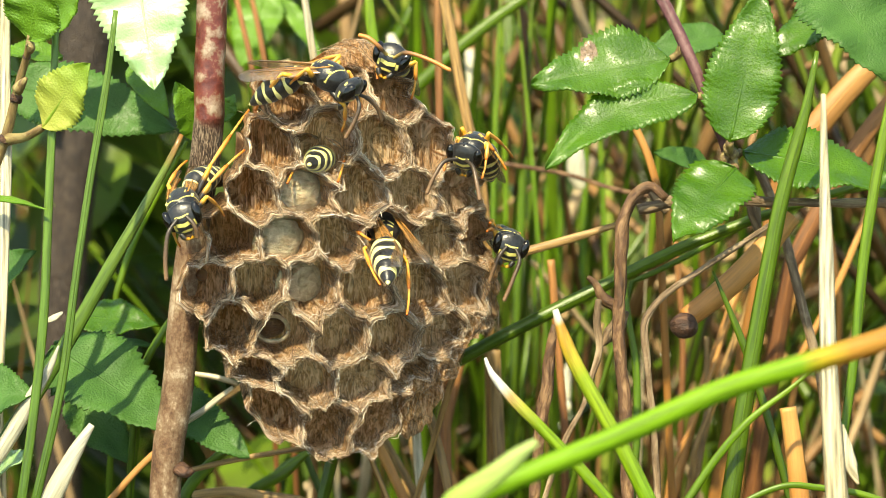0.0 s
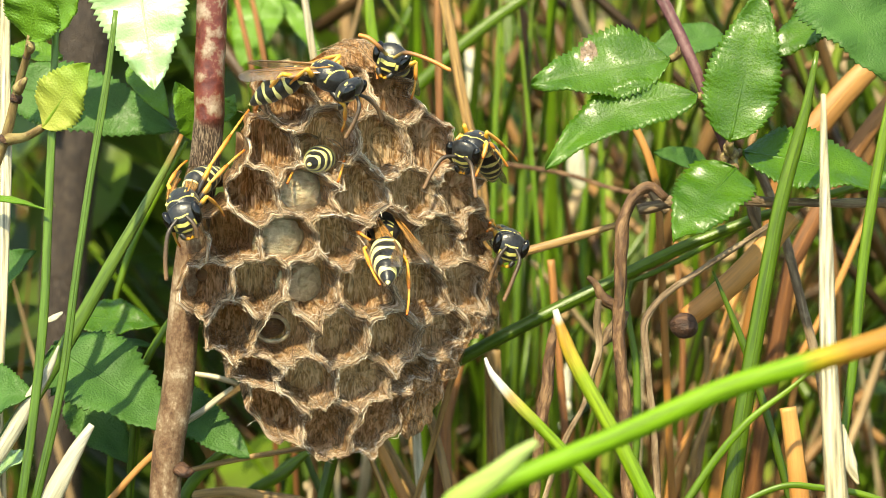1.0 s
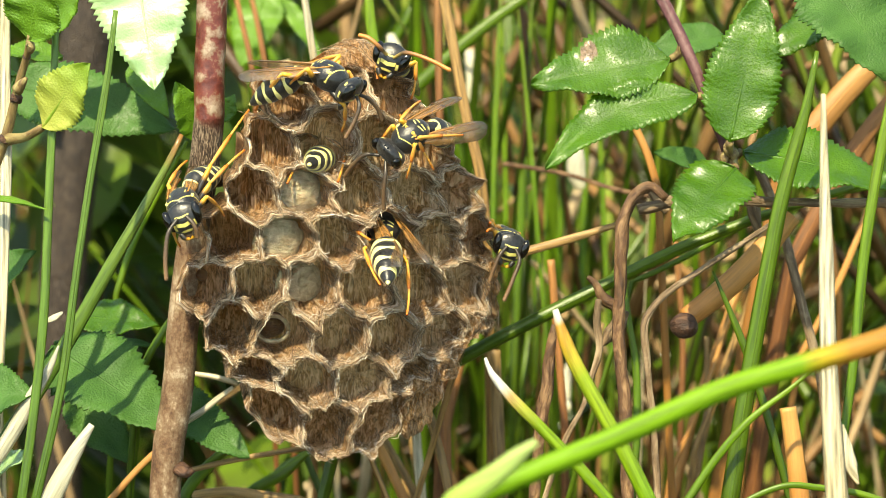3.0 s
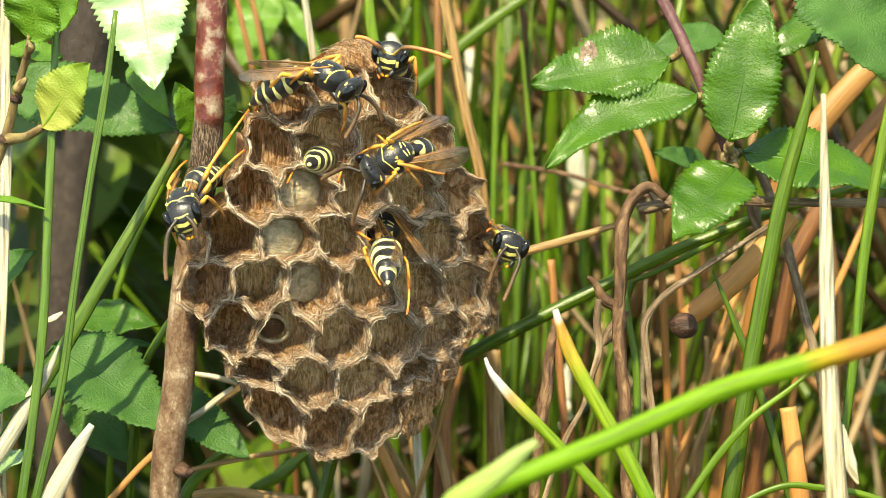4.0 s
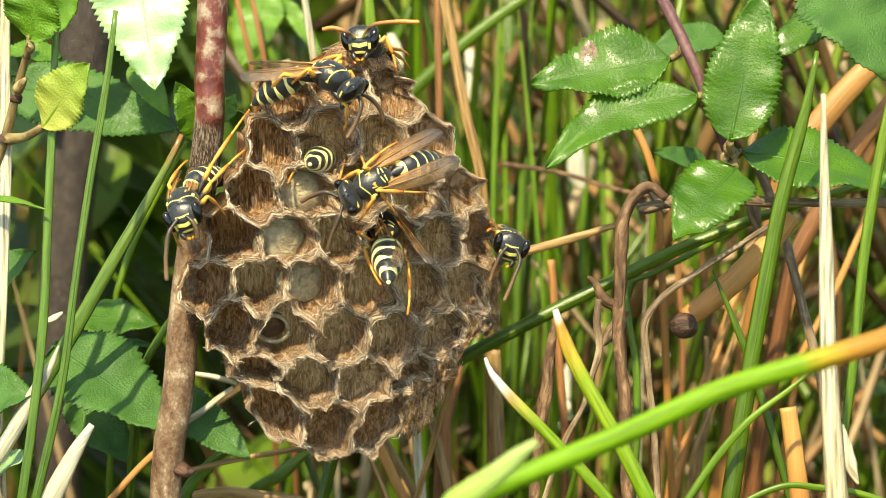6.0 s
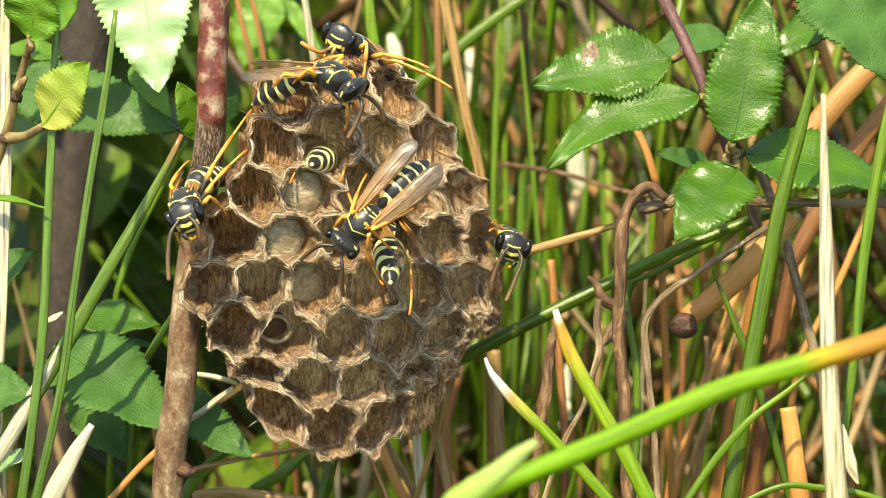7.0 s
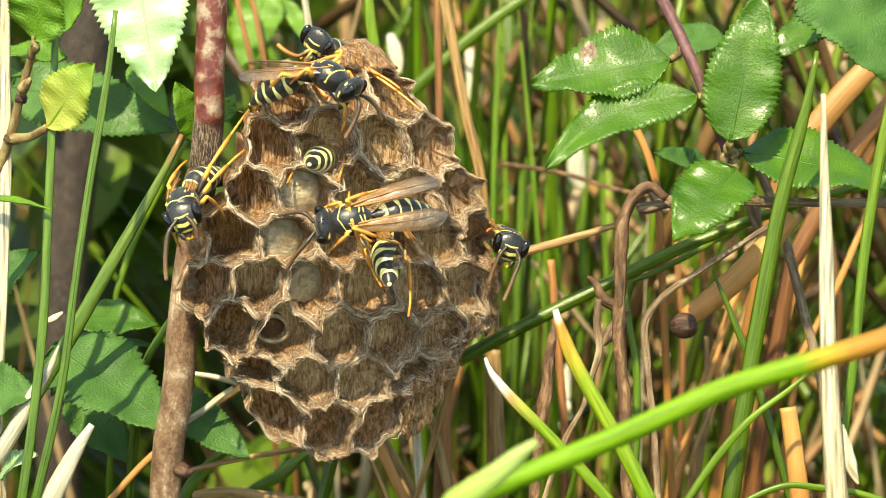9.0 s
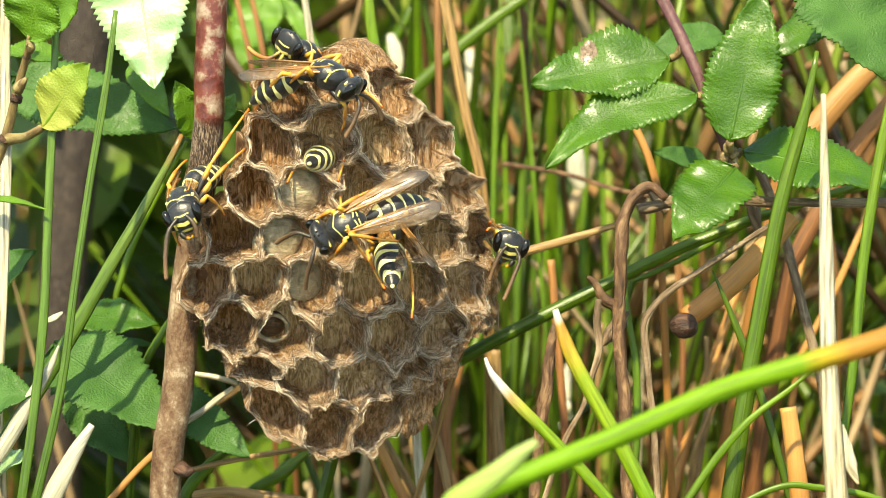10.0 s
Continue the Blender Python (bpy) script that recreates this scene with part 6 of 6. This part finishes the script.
# the walker: comes round the edge and crosses the comb
UP_EDGE, UP_MID = (0.35, -0.55, 0.78), (0.12, -0.93, 0.30)
LEAD = [(0.0, stance(spot(3.40, 11.10, 9), (-0.36, -0.86, -0.36), (0.06, -0.40, 0.91))),
        (0.8, stance(spot(3.38, 11.12, 9), (-0.36, -0.86, -0.36), (0.08, -0.40, 0.91))),
        (1.1, stance(spot(3.50, 11.50, 9), (-0.46, -0.83, -0.30), (0.08, -0.42, 0.90))),
        (1.4, stance(spot(3.19, 12.68, 8), (-0.62, -0.77, -0.18), (0.10, -0.46, 0.88))),
        (1.7, stance(spot(1.78, 13.66, 7), (-0.78, -0.62, 0.0), (0.10, -0.52, 0.85))),
        (2.0, stance(spot(0.43, 14.58, 5.5), (-0.90, -0.43, 0.0), (0.10, -0.60, 0.80))),
        (2.3, stance(spot(-2.20, 15.20, 3), (-0.90, -0.40, -0.10), (0.05, -0.70, 0.70))),
        (2.5, stance(spot(-2.70, 15.36, 1.5), (-0.88, -0.25, -0.40), (-0.04, -0.80, 0.60))),
        (2.6, stance(spot(-2.94, 14.28, 0.8), (-0.80, -0.28, -0.53), (-0.06, -0.84, 0.53))),
        (2.7, stance(spot(-3.10, 13.50, 0.4), (-0.78, -0.24, -0.58), (-0.05, -0.86, 0.48))),
        (3.3, stance(spot(-4.04, 11.20, -1), (-0.78, -0.18, -0.56), (0.0, -0.90, 0.40))),
        (3.8, stance(spot(-5.14, 9.67, -2), (-0.80, -0.14, -0.54), UP_MID)),
        (4.0, stance(spot(-5.26, 9.91, -2), (-0.84, -0.14, -0.48), UP_MID)),
        (4.5, stance(spot(-4.77, 8.81, -2), (-0.72, -0.10, -0.68), UP_MID)),
        (5.0, stance(spot(-6.00, 9.06, -2), (-0.86, -0.10, -0.46), UP_MID)),
        (5.5, stance(spot(-7.34, 8.57, -2.5), (-0.92, -0.10, -0.37), UP_MID)),
        (5.7, stance(spot(-7.47, 8.14, -2.5), (-0.90, -0.10, -0.44), UP_MID)),
        (6.3, stance(spot(-7.96, 5.94, -3), (-0.84, -0.08, -0.52), UP_MID)),
        (6.8, stance(spot(-8.63, 4.22, -3.4), (-0.72, -0.06, -0.69), UP_MID)),
        (7.0, stance(spot(-8.94, 2.88, -3.6), (-0.70, -0.04, -0.72), UP_MID)),
        (7.2, stance(spot(-8.81, 1.65, -3.8), (-0.58, -0.04, -0.80), UP_MID)),
        (7.5, stance(spot(-9.18, 0.49, -4), (-0.66, -0.04, -0.75), UP_MID)),
        (8.0, stance(spot(-9.50, 0.80, -4), (-0.67, -0.04, -0.74), UP_MID)),
        (8.3, stance(spot(-9.42, 1.04, -4), (-0.70, -0.04, -0.70), UP_MID)),
        (8.5, stance(spot(-9.42, 2.02, -4), (-0.84, -0.06, -0.50), UP_MID)),
        (8.75, stance(spot(-9.61, 2.75, -4), (-0.94, -0.08, -0.30), UP_MID)),
        (9.0, stance(spot(-9.98, 3.18, -4), (-0.96, -0.08, -0.22), UP_MID)),
        (9.5, stance(spot(-10.40, 2.88, -4), (-0.95, -0.08, -0.26), UP_MID)),
        (10.0, stance(spot(-10.47, 2.45, -4), (-0.93, -0.06, -0.38), UP_MID))]
WALKER, WALKER_HEAD, WALKER_TAIL, WALKER_LEGS = wasp("black and yellow paper wasp walking over the comb, wings half spread", LEAD[0][1], head_turn=(0, 18, 0), wings=((7, 3), (7, 3)), tail=(0, -10, 0), dark=True, feet={1: (3.7, 2.6, -2.6), 2: (-0.7, 4.3, -2.6), 3: (-5.2, 3.6, -2.6)},
                                        feelers=(((1.8, 1.4, 0.5), (4.6, 3.2, -1.4)), ((1.8, 1.4, 0.5), (5.0, 2.4, -1.6))))
settle(WALKER, *LEAD)


# ---- what moves: a breath of wind through the plants, and the wasps ----
# (seconds, mm across, mm up) of the comb in the wind
BREEZE = [(0.0, 0, 0), (5.7, 0.0, 0.0), (6.2, 0.15, 0.02), (6.8, 0.40, 0.0), (7.0, 0.27, 0.0), (7.2, 0.45, -0.12), (7.5, 0.62, -0.27), (7.75, 0.45, -0.22), (8.0, 0.30, -0.15), (8.25, 0.36, -0.16), (8.5, 0.36, -0.16),
          (8.75, 0.15, -0.06), (9.0, 0.0, 0.0), (9.5, -0.02, 0.06), (10.0, 0.0, 0.09)]
TWIG_BREEZE = [(0.0, 0, 0), (5.7, 0, 0), (6.8, -0.1, 0.06), (7.0, 0.0, 0.10), (7.2, 0.4, 0.03), (7.5, 0.80, -0.06), (8.0, 0.55, -0.06), (8.5, 0.70, -0.03), (9.0, 0.52, 0.0), (9.5, 0.06, 0.0), (10.0, 0, 0)]
BRANCH_BREEZE = [(0.0, 0, 0), (5.7, 0, 0.03), (6.8, 0.18, 0.05), (7.0, 0.22, -0.08), (7.2, 0.26, -0.02), (7.5, 0.36, -0.34), (8.0, 0.20, -0.22), (8.5, 0.18, -0.15), (9.0, 0.0, -0.03), (9.5, 0.0, 0.0), (10.0, 0, 0.05)]


def blown(table, t):
    for (t0, x0, z0), (t1, x1, z1) in zip(table, table[1:]):
        if t0 <= t <= t1:
            k = (t - t0) / (t1 - t0)
            return Vector((x0 + (x1 - x0) * k, 0, z0 + (z1 - z0) * k))
    return Vector((0, 0, 0))


def between(rows, t):
    for (t0, a), (t1, b) in zip(rows, rows[1:]):
        if t0 <= t <= t1:
            return a.lerp(b, (t - t0) / (t1 - t0))
    return rows[-1][1]


def motions():
    for thing, base, table in ((NEST, NEST_BASE, BREEZE), (*PLANTS["sapling"], BREEZE), (*PLANTS["twig"], TWIG_BREEZE), (*PLANTS["branch"], BRANCH_BREEZE)):
        walk(thing, [(t, placed(Vector(base) + Vector((x, 0, z)))) for t, x, z in table])
    # one glossy leaf turns its shine away and back
    blade, hinge = PLANTS["glossy leaf"]
    at = Matrix.Translation(hinge * 0.001)
    walk(blade, [(t, at @ pose(0, 0, 0, a, 0, 0) @ at.inverted()) for t, a in ((0.0, 0), (5.7, 0), (6.8, 1), (7.0, 6), (7.2, 9), (7.6, 8), (8.0, 13), (8.4, 14), (8.6, 11), (8.8, 8), (9.0, 4), (9.3, 1), (10.0, 0))])
    for body, rows in WASPS:
        times = sorted({t for t, _ in rows} | {t for t, _, _ in BREEZE})
        out = []
        for t in times:
            m = between(rows, t)
            out.append((t, metric(Matrix.Translation(blown(BREEZE, t)) @ m)))
        walk(body, out)
    # the walker's legs step while it moves, three at a time
    steps = [0.0, 0.9] + [1.0 + 0.15 * i for i in range(13)] + [3.0, 3.2, 3.4, 3.6, 3.8, 4.0, 4.2, 4.4, 4.6, 4.8, 5.0, 5.2, 5.4, 5.7, 5.9, 6.1, 6.3, 6.5, 6.7, 6.85, 7.0, 7.15, 7.3, 7.5, 8.0, 8.2, 8.35, 8.5, 8.65, 8.8, 9.0, 9.5, 10.0]
    still = ((-1, 0.95), (7.45, 8.05), (8.95, 10.1))
    for (n, s), lg in WALKER_LEGS.items():
        if n == "feeler":
            continue
        if n == "wing":
            walk(lg, [(t, Matrix.Translation(lg.location.copy()) @ pose(0, 0, 0, -r * s, p, -y * s)) for t, y, p, r in
                      ((0.0, 0, -44, 20), (1.1, 0, -44, 20), (1.4, 0, -46, 20), (1.7, 0, -46, 20), (2.0, 0, -42, 20), (2.3, 4, -32, 20), (2.6, 8, -30, 20), (3.8, 9, -33, 20), (4.5, 9, -33, 20), (5.0, 8, -30, 20), (5.5, 5, -24, 18), (6.3, 5, -12, 12), (6.8, 5, -3, 6), (7.5, 1, 2, -4), (8.3, 1, 0, -2), (9.0, 4, -3, 6), (10.0, 4, -2, 6))])
            continue
        at = lg.location.copy() * 1000
        rows = []
        for i, t in enumerate(steps):
            calm = any(a <= t <= b for a, b in still)
            swing = 0 if calm else (11 if (i + n + (s > 0)) % 2 else -11)
            rows.append((t, Matrix.Translation(at * 0.001) @ pose(0, 0, 0, (4 if swing > 0 else 0) * s, 0, swing * s)))
        walk(lg, rows)
    rows = [(t, Matrix.Translation(Vector((3.15, 0, -0.25)) * 0.001) @ pose(0, 0, 0, r, p, y)) for t, r, p, y in
            ((0.0, 0, 18, 0), (0.9, 0, 18, 0), (1.5, 0, 14, 8), (2.3, 0, 20, 6), (3.8, 0, 16, 0), (5.5, 0, 14, -6), (7.0, 0, 18, 0), (8.0, 0, 16, 0), (9.0, 0, 14, -8), (10.0, 0, 20, 6))]
    walk(WALKER_HEAD, rows)
    for key in ((2, 1), (3, 1)):
        lg = TOP_LEGS[key]
        at = Matrix.Translation(lg.location.copy())
        walk(lg, [(t, at @ pose(0, 0, 0, 0, 0, a)) for t, a in ((0.0, 58), (5.7, 58), (6.2, 30), (6.8, -4), (7.0, -10), (7.4, -8), (8.2, 0), (9.0, 0), (10.0, -12))])
    for s in (1, -1):
        walk(TOP_LEGS[("feeler", s)], [(t, pose(0, 0, 0, 0, a, b * s)) for t, a, b in ((0.0, 0, 0), (3.8, 0, 0), (5.7, -6, 0), (6.4, 20, -8), (7.2, 62, -20), (8.5, 58, -20), (10.0, 66, -16))])
    walk(TOP_HEAD, [(t, Matrix.Translation(Vector((3.15, 0, -0.25)) * 0.001) @ pose(0, 0, 0, r, p, y)) for t, r, p, y in
                    ((0.0, 0, 10, 0), (5.7, 0, 10, 0), (6.4, 0, 20, 20), (7.2, 0, 36, 46), (8.5, 0, 36, 50), (10.0, 0, 40, 44))])
    walk(WALKER_TAIL, [(t, Matrix.Translation(Vector((-2.15, 0, -0.15)) * 0.001) @ pose(0, 0, 0, 0, p, 0)) for t, p in
                       ((0.0, -44), (1.1, -44), (1.4, -50), (1.7, -58), (2.0, -50), (2.4, -46), (2.7, -58), (3.8, -62), (4.5, -62), (5.0, -56), (5.5, -44), (6.3, -20), (6.8, -9), (7.5, -6), (8.3, -8), (9.0, -18), (10.0, -14))])


motions()
